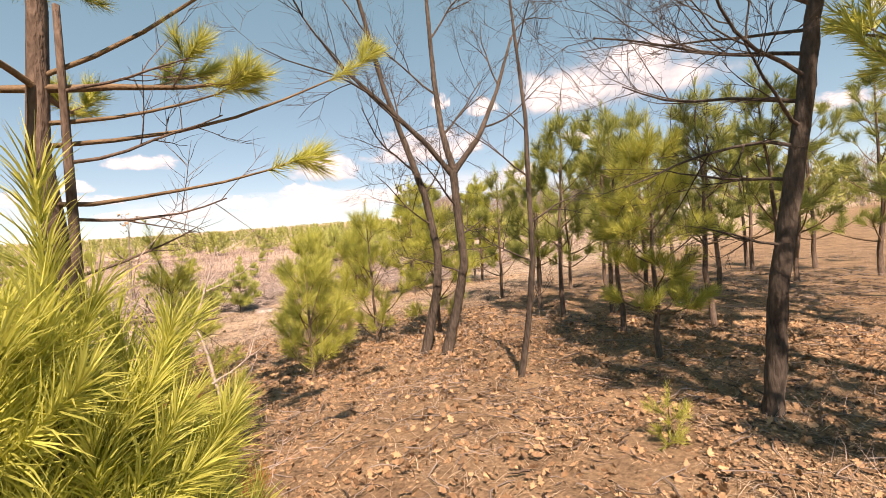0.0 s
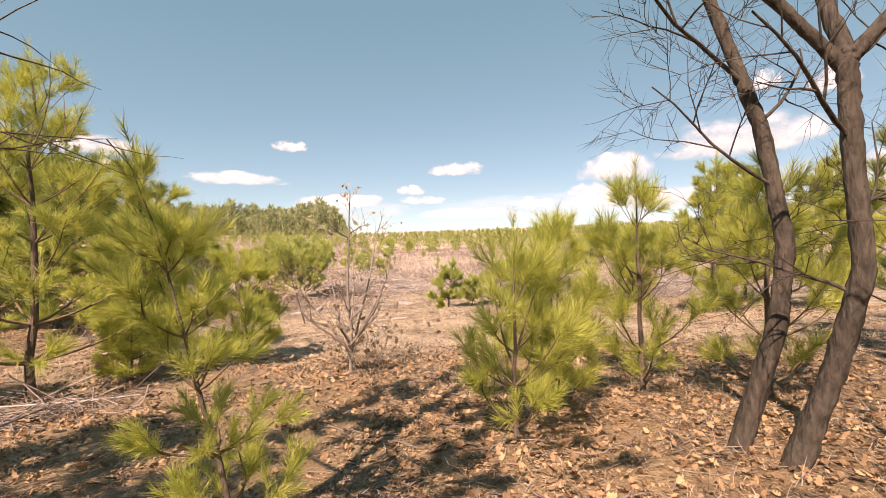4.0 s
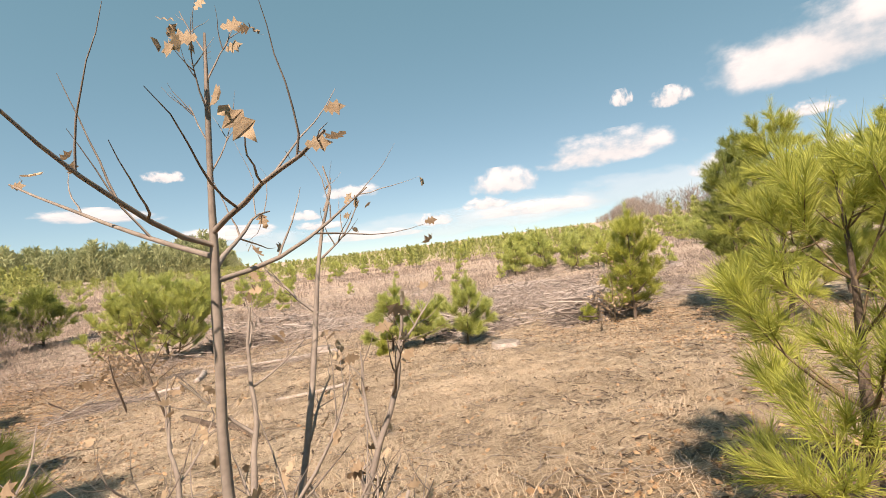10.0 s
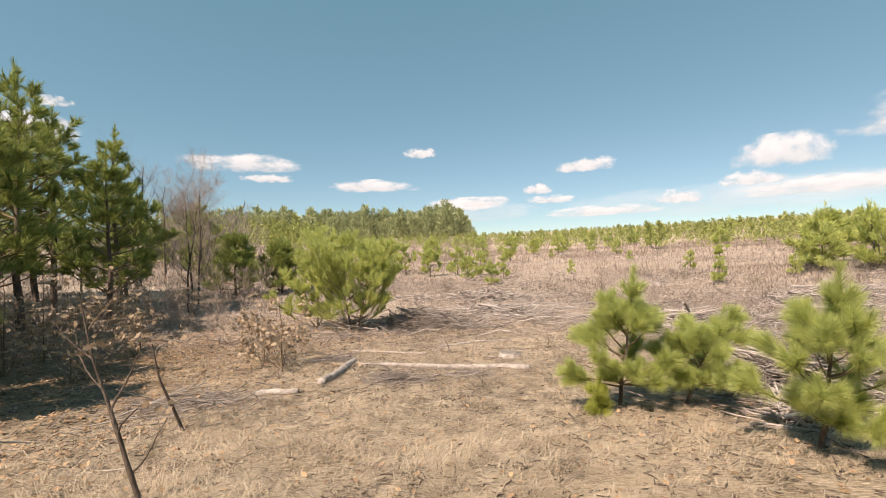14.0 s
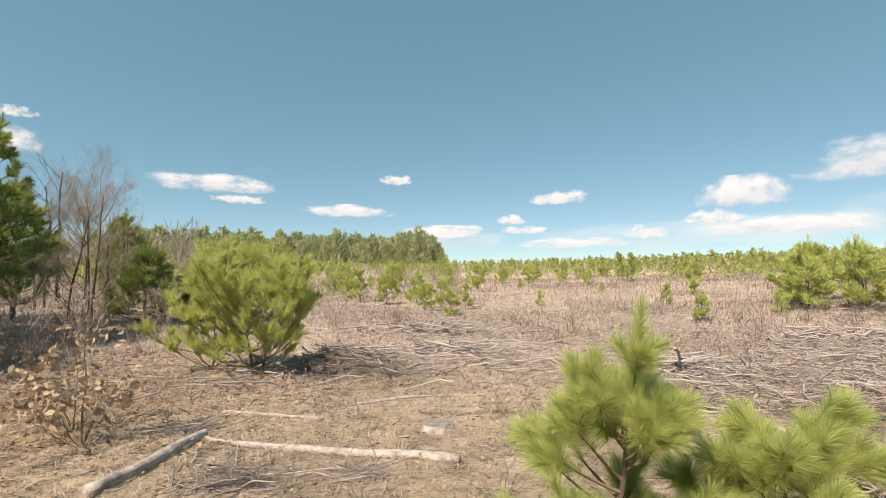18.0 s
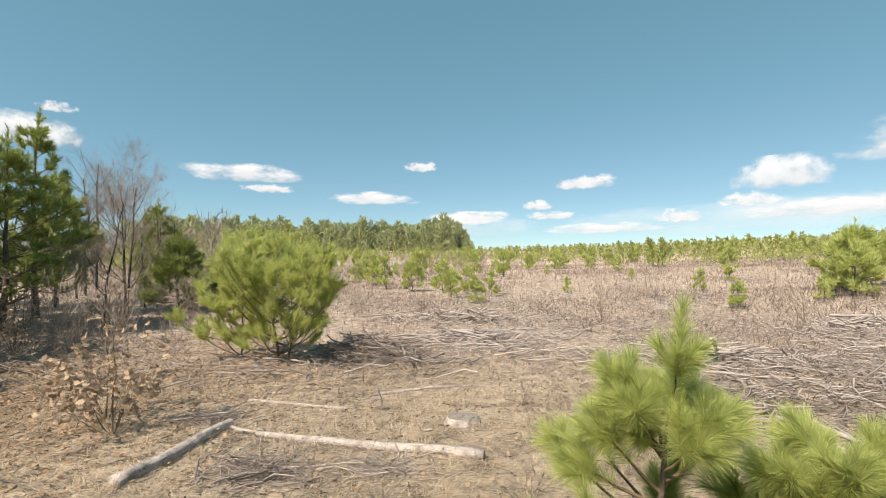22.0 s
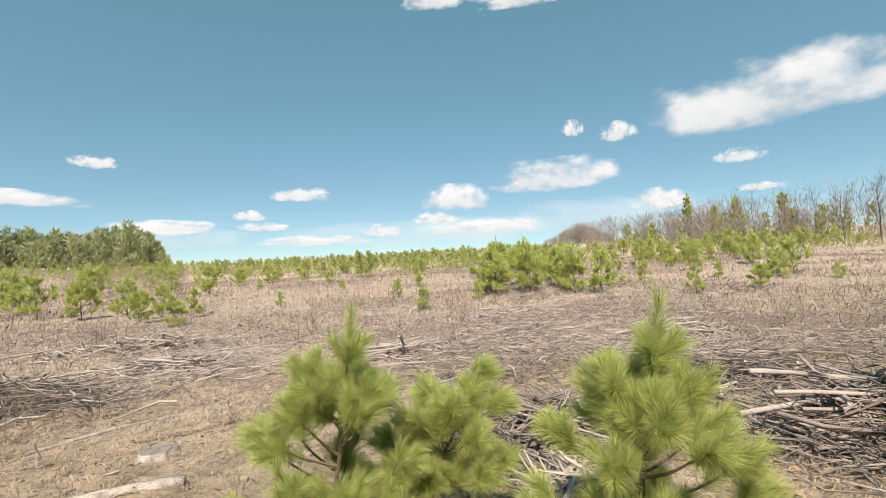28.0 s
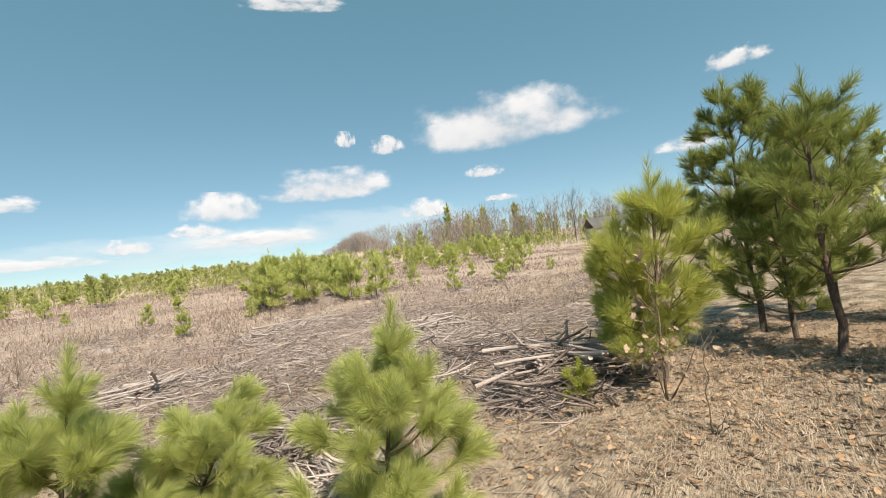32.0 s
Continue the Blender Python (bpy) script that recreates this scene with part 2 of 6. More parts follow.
def land(x, y):
    r = np.hypot(np.asarray(x, float), np.asarray(y, float) + 2)
    bumps = (wave(np.asarray(x) * 1.3, np.asarray(y) * 1.3, 3) - 0.5) * 0.09 + (wave(np.asarray(x) * 4.1, np.asarray(y) * 4.1, 5) - 0.5) * 0.035
    return relief(x, y) + bumps * (1 - ease(40, 120, r)) + (wave(np.asarray(x) * 0.15, np.asarray(y) * 0.15, 9) - 0.5) * 0.35 * ease(14, 40, r)


def mesh_of(name, verts, faces, material, smooth=False):
    """A mesh from arrays: n x 3 places and m x k corners."""
    verts, faces = np.asarray(verts, np.float32), np.asarray(faces, np.int32)
    me = bpy.data.meshes.new(name)
    k = faces.shape[1]
    me.vertices.add(len(verts))
    me.vertices.foreach_set("co", verts.ravel())
    me.loops.add(faces.size)
    me.loops.foreach_set("vertex_index", faces.ravel())
    me.polygons.add(len(faces))
    me.polygons.foreach_set("loop_start", np.arange(len(faces), dtype=np.int32) * k)
    me.update(calc_edges=True)
    if smooth:
        me.polygons.foreach_set("use_smooth", np.ones(len(faces), bool))
    me.materials.append(material)
    return me


def part(name, mesh, parent, label=""):
    ob = new(name, mesh)
    ob.parent = parent
    return tagged(ob, label)


def thing(name, x, y, label, category, group="", sink=0.0, turn=0.0, z=None, kind=""):
    """An empty at the foot of a thing."""
    ob = new(name)
    ob.empty_display_size = 0.1
    ob.matrix_basis = pose(x, y, float(land(x, y)) - sink if z is None else z, 0, 0, turn)
    return tagged(ob, label, category, group, kind)


def tubes(lines, sides=5):
    """Tapered round rods. lines: (points n x 3, radii n)."""
    vs, fs, at = [], [], 0
    ang = np.arange(sides) * 2 * np.pi / sides
    for pts, rad in lines:
        pts, rad = np.asarray(pts, float), np.asarray(rad, float)
        n = len(pts)
        tan = np.gradient(pts, axis=0)
        tan /= np.linalg.norm(tan, axis=1, keepdims=True) + 1e-9
        mean = tan.mean(0)
        ref = np.eye(3)[int(np.argmin(np.abs(mean)))]
        u = np.cross(tan, ref)
        u /= np.linalg.norm(u, axis=1, keepdims=True) + 1e-9
        v = np.cross(tan, u)
        ring = pts[:, None] + rad[:, None, None] * (np.cos(ang)[None, :, None] * u[:, None] + np.sin(ang)[None, :, None] * v[:, None])
        vs.append(ring.reshape(-1, 3))
        i, j = np.meshgrid(np.arange(n - 1), np.arange(sides), indexing="ij")
        j2 = (j + 1) % sides
        fs.append(np.stack([i * sides + j, i * sides + j2, (i + 1) * sides + j2, (i + 1) * sides + j], -1).reshape(-1, 4) + at)
        at += n * sides
        for end in (0, n - 1):
            if rad[end] > 0.006 and sides >= 4:
                k = at - n * sides + end * sides
                for q in range(0, sides - 2, 2):
                    a, b, c = k, k + q + 1, k + q + 2
                    d = k + min(q + 3, sides - 1)
                    fs.append(np.array([[a, b, c, d if d != c else a]]) if d != c else np.array([[a, b, c, c]]))
    fs = np.concatenate(fs)
    fs = fs[fs[:, 2] != fs[:, 3]]
    return np.concatenate(vs), fs


def gnarled(mesh, amount, seed):
    """Push the surface in and out like furrowed bark."""
    n = len(mesh.vertices)
    v = np.empty(3 * n, np.float32)
    mesh.vertices.foreach_get("co", v)
    v = v.reshape(-1, 3) + (np.random.default_rng(seed).normal(size=(n, 3)) * amount).astype(np.float32)
    mesh.vertices.foreach_set("co", v.ravel())
    return mesh


def unit(v):
    v = np.asarray(v, float)
    return v / (np.linalg.norm(v, axis=-1, keepdims=True) + 1e-9)


def bristles(rng, at, way, run, count, length, width, spread=(0.45, 1.05), bent=False):
    """Needles round shoots: at, way n x 3, run n."""
    n = len(at)
    s = np.repeat(np.arange(n), count)
    k = len(s)
    d = way[s]
    side = unit(np.cross(d, rng.normal(size=(k, 3))))
    th = rng.uniform(*spread, k)
    f = rng.random(k) ** 0.8
    th = th * (1.15 - 0.65 * f)
    out = unit(d * np.cos(th)[:, None] + side * np.sin(th)[:, None])
    base = at[s] + d * (run[s] * f)[:, None]
    ln = length * rng.uniform(0.7, 1.12, k)
    wide = unit(np.cross(out, rng.normal(size=(k, 3)))) * width * 0.5
    tip = base + out * ln[:, None]
    if not bent:
        v = np.stack([base - wide, base + wide, tip], 1).reshape(-1, 3)
        return v, np.arange(3 * k).reshape(-1, 3)
    tip = tip - np.array([0, 0, 1]) * (ln * rng.uniform(0.0, 0.14, k))[:, None] + side * (ln * 0.06)[:, None]
    mid = base + out * (ln * 0.55)[:, None]
    v = np.stack([base - wide, base + wide, mid + wide * 0.9, mid - wide * 0.9, tip], 1).reshape(-1, 3)
    o = np.arange(k)[:, None] * 5
    f3 = np.concatenate([o + np.array([[0, 1, 2]]), o + np.array([[0, 2, 3]]), o + np.array([[3, 2, 4]])])
    return v, f3


def bough(rng, start, way, length, r0, rise, segs=6, wander=0.12):
    """A branch that bends upwards."""
    pts, d = [np.asarray(start, float)], unit(way)
    for i in range(segs):
        d = unit(d + np.array([0, 0, rise / segs]) + rng.normal(size=3) * wander / np.sqrt(segs))
        pts.append(pts[-1] + d * length / segs)
    return np.array(pts), r0 * np.linspace(1, 0.25, segs + 1)


def pine_shape(seed, height, spread, clear=0.12, whorls=6, per=5, twigs=2, shoot=0.13, rise=(0.5, 0.9), trunk_r=None, lean=(0.0, 0.0), forks=(), thin=0.0, flat=0.6, bare=0.66, tufts=3, arm=0.8, top=0.5):
    """Trunk, boughs (each with its twigs) and needle-bearing shoots of a pine."""
    rng = np.random.default_rng(seed)
    r0 = trunk_r or 0.011 * height + 0.008
    zs = np.linspace(0, 1, 9)
    sway = rng.normal(size=(9, 2)).cumsum(0) * 0.007 * height
    sway -= sway[0]
    stem = np.stack([sway[:, 0] + lean[0] * zs**1.3, sway[:, 1] + lean[1] * zs**1.3, zs * height], 1)
    trunk = [(stem, r0 * (1 - 0.86 * zs))]
    boughs, at, way, run, own = [], [], [], [], []

    limb = [-1]

    def stem_at(f):
        return np.array([np.interp(f, zs, stem[:, i]) for i in range(3)])

    def tip(p, d, s):
        at.append(p - d * s * 0.55), way.append(d), run.append(s), own.append(limb[0])

    def clothe(pts, ln, start):
        """Shoots along the outer part of a bough."""
        n = max(1, int(round(ln * (1 - start) / (shoot * 0.85))))
        for f in np.linspace(1, start, n, endpoint=False):
            g = f * (len(pts) - 1)
            i = min(len(pts) - 2, int(g))
            d = unit(pts[i + 1] - pts[i])
            p = pts[i] + (pts[i + 1] - pts[i]) * (g - i)
            tip(p, d, shoot * (rng.uniform(1.0, 1.4) if f > 0.99 else 1.0))
            if f > 0.99:
                for _ in range(tufts):
                    e = unit(d + unit(np.cross(d, rng.normal(size=3))) * rng.uniform(0.5, 1.0) + np.array([0, 0, 0.3]))
                    tip(p - d * shoot * 0.5 + e * shoot * 0.5, e, shoot * rng.uniform(0.7, 1.0))

    for w in range(whorls):
        f = clear + (0.95 - clear) * ((w + rng.uniform(-0.2, 0.2)) / whorls if w else 0.02)
        left = 1 - f
        reach = spread * (left**flat) * min(1.0, 0.6 + 1.6 * (f - clear))
        a0 = rng.uniform(0, 6.28)
        for b in range(per):
            if rng.random() < thin:
                continue
            a = a0 + b * 6.283 / per + rng.normal() * 0.25
            ln = max(0.09 * height**0.5, reach * rng.uniform(0.65, 1.15))
            el = 0.08 + (rise[1] - 0.2) * f**1.2 + rng.normal() * 0.13
            d = np.array([math.cos(a) * math.cos(el), math.sin(a) * math.cos(el), math.sin(el)])
            pts, rad = bough(rng, stem_at(f), d, ln, max(0.004, r0 * 0.42 * left + 0.003), rise[0] * 1.15)
            group = [(pts, rad)]
            limb[0] = len(boughs)
            clothe(pts, ln, bare)
            m = max(1, int(round(twigs * min(2.4, ln / spread * 1.8))))
            for t in range(m):
                g = rng.uniform(0.3, 0.92)
                i = min(len(pts) - 2, int(g * (len(pts) - 1)))
                p = pts[i] + (pts[i + 1] - pts[i]) * (g * (len(pts) - 1) - i)
                along = unit(pts[i + 1] - pts[i])
                sidew = unit(np.cross(along, (0, 0, 1))) * (1 if t % 2 else -1)
                dd = unit(along * 0.6 + sidew * rng.uniform(0.5, 1.0) + np.array([0, 0, rng.uniform(-0.1, 0.55)]))
                tl = max(shoot * 1.0, ln * rng.uniform(0.3, 0.55) * (1.25 - g))
                q, rr = bough(rng, p, dd, tl, 0.0045, 0.35, 3)
                group.append((q, rr))
                clothe(q, tl, 0.6)
            boughs.append(group)
    for df, dl, da, de in forks:
        d = np.array([math.cos(da) * math.cos(de), math.sin(da) * math.cos(de), math.sin(de)])
        pts, rad = bough(rng, stem_at(df), d, dl, min(0.012, r0 * 0.5), 0.4, 6, 0.12)
        limb[0] = len(boughs)
        boughs.append([(pts, rad)])
        clothe(pts, dl, arm)
    limb[0] = -1
    clothe(stem[4:], height * 0.5, top)
    tip(stem[-1] + np.array([0, 0, shoot * 0.6]), unit(stem[-1] - stem[-2]), shoot * 1.5)
    return trunk, boughs, np.array(at), np.array(way), np.array(run), np.array(own)


def pine(name, x, y, seed, label, group="", count=60, needle=0.13, width=0.0028, bent=False, turn=0.0, material=None, boughs_apart=True, sink=0.03, **shape):
    root = thing(name, x, y, label, "pine tree", group, sink, turn)
    trunk, boughs, at, way, run, own = pine_shape(seed, **shape)
    part("trunk", gnarled(mesh_of("pine_trunk", *tubes(trunk, 8), PINE_BARK, True), float(trunk[0][1][0]) * 0.05, seed), root)
    rng = np.random.default_rng(seed + 77)

    def needles(name, sel, parent, text):
        if sel.any():
            me = mesh_of("pine_needles", *bristles(rng, at[sel], way[sel], run[sel], count, needle, width, bent=bent, spread=(0.42, 1.1)), material or NEEDLE)
            tagged(part(name, me, parent, text), kind="stuff")

    apart = boughs_apart and width < 0.0047
    if boughs_apart:
        for k, b in enumerate(boughs):
            limb = part("branch", mesh_of("pine_branch", *tubes(b, 4), TWIG, True), root)
            if apart:
                needles("foliage", own == k, limb, "tufts of long yellow-green needles")
    else:
        tagged(part("boughwork", mesh_of("pine_boughwork", *tubes([q for b in boughs for q in b], 3), TWIG), root), kind="stuff")
    needles("leader_foliage" if apart else "crown", own < 0 if apart else own > -9, root, "tufts of long yellow-green needles")
    return root

# clouds: bearing, height, width and depth in degrees
CLOUDS_A = (
    (65.6, 15.8, 21.5, 5.8), (42.9, 10.8, 14.5, 3.4), (30.6, 8.8, 7.8, 3.0), (27.8, 6.7, 5.0, 1.4), (54.5, 6.9, 5.8, 2.2), (62.2, 10.7, 4.0, 1.4), (64.0, 7.3, 4.2, 0.7), (10.9, 9.9, 6.3, 1.5), (21.0, 5.4, 4.2, 1.4), (45.2, 16.2, 2.2, 1.7), (-2.9, 6.2, 9.6, 1.1), (50.2, 15.2, 3.7, 1.9), (-9.4, 12.4, 3.7, 1.1), (5.2, 7.4, 3.5, 1.1), (-30.5, 10.7, 11.1, 1.9),
)
CLOUDS_B = (
    (-15.7, 8.4, 10.2, 1.4), (-27.9, 9.3, 5.5, 1.0), (-50.3, 12.5, 8.1, 2.7), (39.9, 32.1, 15.9, 2.0), (28.2, 31.7, 7.1, 2.1), (40.5, 31.0, 10.5, 1.7), (91.0, 17.1, 5.5, 1.7), (-32.3, 31.4, 4.1, 2.0), (-51.0, 30.4, 3.0, 1.3), (12.7, 4.4, 11.5, 1.1), (6.9, 6.1, 5.8, 0.9), (86.2, 9.7, 6.8, 1.5), (-5.0, 5.8, 8.6, 1.3), (33.9, 5.4, 14.2, 1.6), (-47.5, 15.3, 2.7, 0.9),
)
# whitish haze low on the horizon, painted as four wide faint veils
HAZE_VEILS = ((22.0, 4.4, 26.0, 3.0), (46.0, 5.6, 24.0, 3.4), (-3.0, 4.6, 16.0, 2.2), (34.0, 5.2, 18.0, 2.6))
CLOUDS = CLOUDS_A + CLOUDS_B + HAZE_VEILS


# ---- the ground: one sheet to the horizon ----
def ground_sheet():
    n = 301
    u = np.linspace(-1, 1, n)
    xs = 4.0 * np.sinh(u * 7.3) / np.sinh(7.3) * (np.sinh(7.3) * 0.95)
    ys = xs - 3.0
    gx, gy = np.meshgrid(xs, ys, indexing="ij")
    v = np.stack([gx, gy, land(gx, gy)], -1).reshape(-1, 3)
    i, j = np.meshgrid(np.arange(n - 1), np.arange(n - 1), indexing="ij")
    f = np.stack([i * n + j, (i + 1) * n + j, (i + 1) * n + j + 1, i * n + j + 1], -1).reshape(-1, 4)
    ob = new("ground", mesh_of("ground", v, f, SOIL, True))
    tagged(ob, "sandy ground with matted dry grass, leaf litter and brush", "ground", kind="structure")


ground_sheet()


def clouds():
    """Fair-weather clouds and low haze, each a soft-edged veil two kilometres off."""
    m = bpy.data.materials.new("cloud")
    m.use_nodes = True
    n, l = m.node_tree.nodes, m.node_tree.links
    n.remove(n["Principled BSDF"])
    co, info = n.new("ShaderNodeTexCoord"), n.new("ShaderNodeObjectInfo")
    shift = n.new("ShaderNodeVectorMath")
    shift.operation = "MULTIPLY_ADD"
    l.new(co.outputs["Object"], shift.inputs[0])
    shift.inputs[1].default_value = (2.6, 1.1, 1.0)
    off = n.new("ShaderNodeVectorMath")
    off.operation = "SCALE"
    off.inputs["Scale"].default_value = 0.037
    l.new(info.outputs["Location"], off.inputs[0])
    l.new(off.outputs[0], shift.inputs[2])
    sep = n.new("ShaderNodeSeparateXYZ")
    l.new(co.outputs["Generated"], sep.inputs[0])

    def calc(op, a, b=None, c=None):
        x = n.new("ShaderNodeMath")
        x.operation = op
        for s, v in enumerate((a, b, c)):
            if v is None:
                continue
            if isinstance(v, (int, float)):
                x.inputs[s].default_value = v
            else:
                l.new(v, x.inputs[s])
        return x.outputs[0]

    tex = n.new("ShaderNodeTexNoise")
    tex.inputs["Scale"].default_value, tex.inputs["Detail"].default_value, tex.inputs["Roughness"].default_value = 1.0, 7, 0.55
    l.new(shift.outputs[0], tex.inputs["Vector"])
    u = calc("MULTIPLY_ADD", sep.outputs["X"], 2.0, -1.0)
    v = calc("MULTIPLY_ADD", sep.outputs["Y"], 2.0, -1.0)
    low = calc("MAXIMUM", calc("MULTIPLY", v, -1.6), calc("MULTIPLY", v, 0.8))
    r2 = calc("ADD", calc("MULTIPLY", u, u), calc("MULTIPLY", low, low))
    dens = calc("ADD", calc("MULTIPLY_ADD", r2, -1.3, 0.85), calc("MULTIPLY", calc("SUBTRACT", tex.outputs["Fac"], 0.46), 2.7))
    edge = n.new("ShaderNodeMapRange")
    edge.interpolation_type = "SMOOTHSTEP"
    edge.inputs["From Max"].default_value = 0.9
    l.new(dens, edge.inputs["Value"])
    rim = n.new("ShaderNodeMapRange")
    rim.inputs["From Min"].default_value, rim.inputs["From Max"].default_value = 1.0, 0.6
    l.new(r2, rim.inputs["Value"])
    alpha = calc("MULTIPLY", calc("MULTIPLY", edge.outputs[0], rim.outputs[0]), calc("MULTIPLY", info.outputs["Alpha"], 0.84))
    em, clear, mix = n.new("ShaderNodeEmission"), n.new("ShaderNodeBsdfTransparent"), n.new("ShaderNodeMixShader")
    # shaded grey base and lit white top are painted into the cloud's own glow
    tone = n.new("ShaderNodeMix")
    tone.data_type = "RGBA"
    l.new(calc("MULTIPLY_ADD", v, 0.55, calc("MULTIPLY_ADD", tex.outputs["Fac"], 1.6, -0.25)), tone.inputs["Factor"])
    tone.inputs["A"].default_value, tone.inputs["B"].default_value = (0.62, 0.66, 0.72, 1), (0.95, 0.96, 1.0, 1)
    l.new(tone.outputs["Result"], em.inputs["Color"])
    em.inputs["Strength"].default_value = 0.76
    l.new(alpha, mix.inputs[0])
    l.new(clear.outputs[0], mix.inputs[1])
    l.new(em.outputs[0], mix.inputs[2])
    l.new(mix.outputs[0], n["Material Output"].inputs["Surface"])
    for k, (az, el, w, h) in enumerate(CLOUDS):
        far = 2000.0
        a, e = radians(az), radians(el)
        c = Vector((math.sin(a) * math.cos(e), math.cos(a) * math.cos(e), math.sin(e))) * far
        wx, hy = far * radians(w) * 0.72, far * radians(h) * 0.8
        nx, ny = 12, 6
        gu, gv = np.meshgrid(np.linspace(-1, 1, nx), np.linspace(-1, 1, ny), indexing="ij")
        vs = np.stack([gu, gv, -(gu**2) * 0.12], -1).reshape(-1, 3)
        i, j = np.meshgrid(np.arange(nx - 1), np.arange(ny - 1), indexing="ij")
        f = np.stack([i * ny + j, (i + 1) * ny + j, (i + 1) * ny + j + 1, i * ny + j + 1], -1).reshape(-1, 4)
        ob = new("cloud", mesh_of("cloud", vs, f, m, True))
        ob.matrix_basis = look(c + Vector((0, 0, 1.8)), (0, 0, 1.8)) @ pose(0, 0, 0, 0, 180, 0) @ Matrix.Diagonal((wx, hy, wx, 1))
        ob.visible_shadow = False
        ob.color = (1, 1, 1, 0.32 if (az, el, w, h) in HAZE_VEILS else 1.0)
        tagged(ob, "white fair-weather cloud and haze veil with a soft ragged edge", "cloud", "clouds over the clearing", "structure")


clouds()


# ---- scattered ground cover, joined where nobody could count it ----
def blades(name, label, rng, x, y, length, lift, width, material, flow=None, up=0.0):
    """Thin bent leaves of grass or stems, lying or standing."""
    n = len(x)
    a = rng.uniform(0, 6.283, n) if flow is None else flow
    d = np.stack([np.cos(a), np.sin(a), np.zeros(n)], 1)
    s = np.stack([-np.sin(a), np.cos(a), np.zeros(n)], 1) * (width * 0.5)[:, None]
    p0 = np.stack([x, y, land(x, y) - 0.005], 1)
    flat = (1 - up)
    p1 = p0 + d * (length * 0.5 * flat)[:, None] + np.array([0, 0, 1]) * (lift + length * 0.5 * up)[:, None]
    bend = rng.normal(size=(n, 3)) * 0.12 * length[:, None]
    bend[:, 2] = 0
    p2 = p0 + d * (length * flat)[:, None] + bend + np.array([0, 0, 1]) * (lift * rng.uniform(0.2, 1.2, n) + length * up)[:, None]
    v = np.stack([p0 - s, p0 + s, p1 + s * 0.8, p1 - s * 0.8, p2], 1).reshape(-1, 3)
    o = np.arange(n)[:, None] * 5
    f = np.concatenate([o + np.array([[0, 1, 2]]), o + np.array([[0, 2, 3]]), o + np.array([[3, 2, 4]])])
    ob = new(name, mesh_of(name, v, f, material))
    tagged(ob, label, name.replace("_", " "), kind="stuff")


def thrown(rng, n, x0, x1, y0, y1):
    return rng.uniform(x0, x1, n), rng.uniform(y0, y1, n)


def straw_share(x, y):
    """Where matted grass lies, 0 to 1."""
    w = wave(x * 0.3, y * 0.3, 21) * 5
    return ease(-9.5, -6.0, y + w - 2.5) * (1 - ease(6.0, 10.5, y + w - 2.5)) * ease(-8.0, -4.5, x + w * 0.4 - 1) * (1 - 0.75 * ease(1.5, 4.5, x) * ease(-1, 1, y))


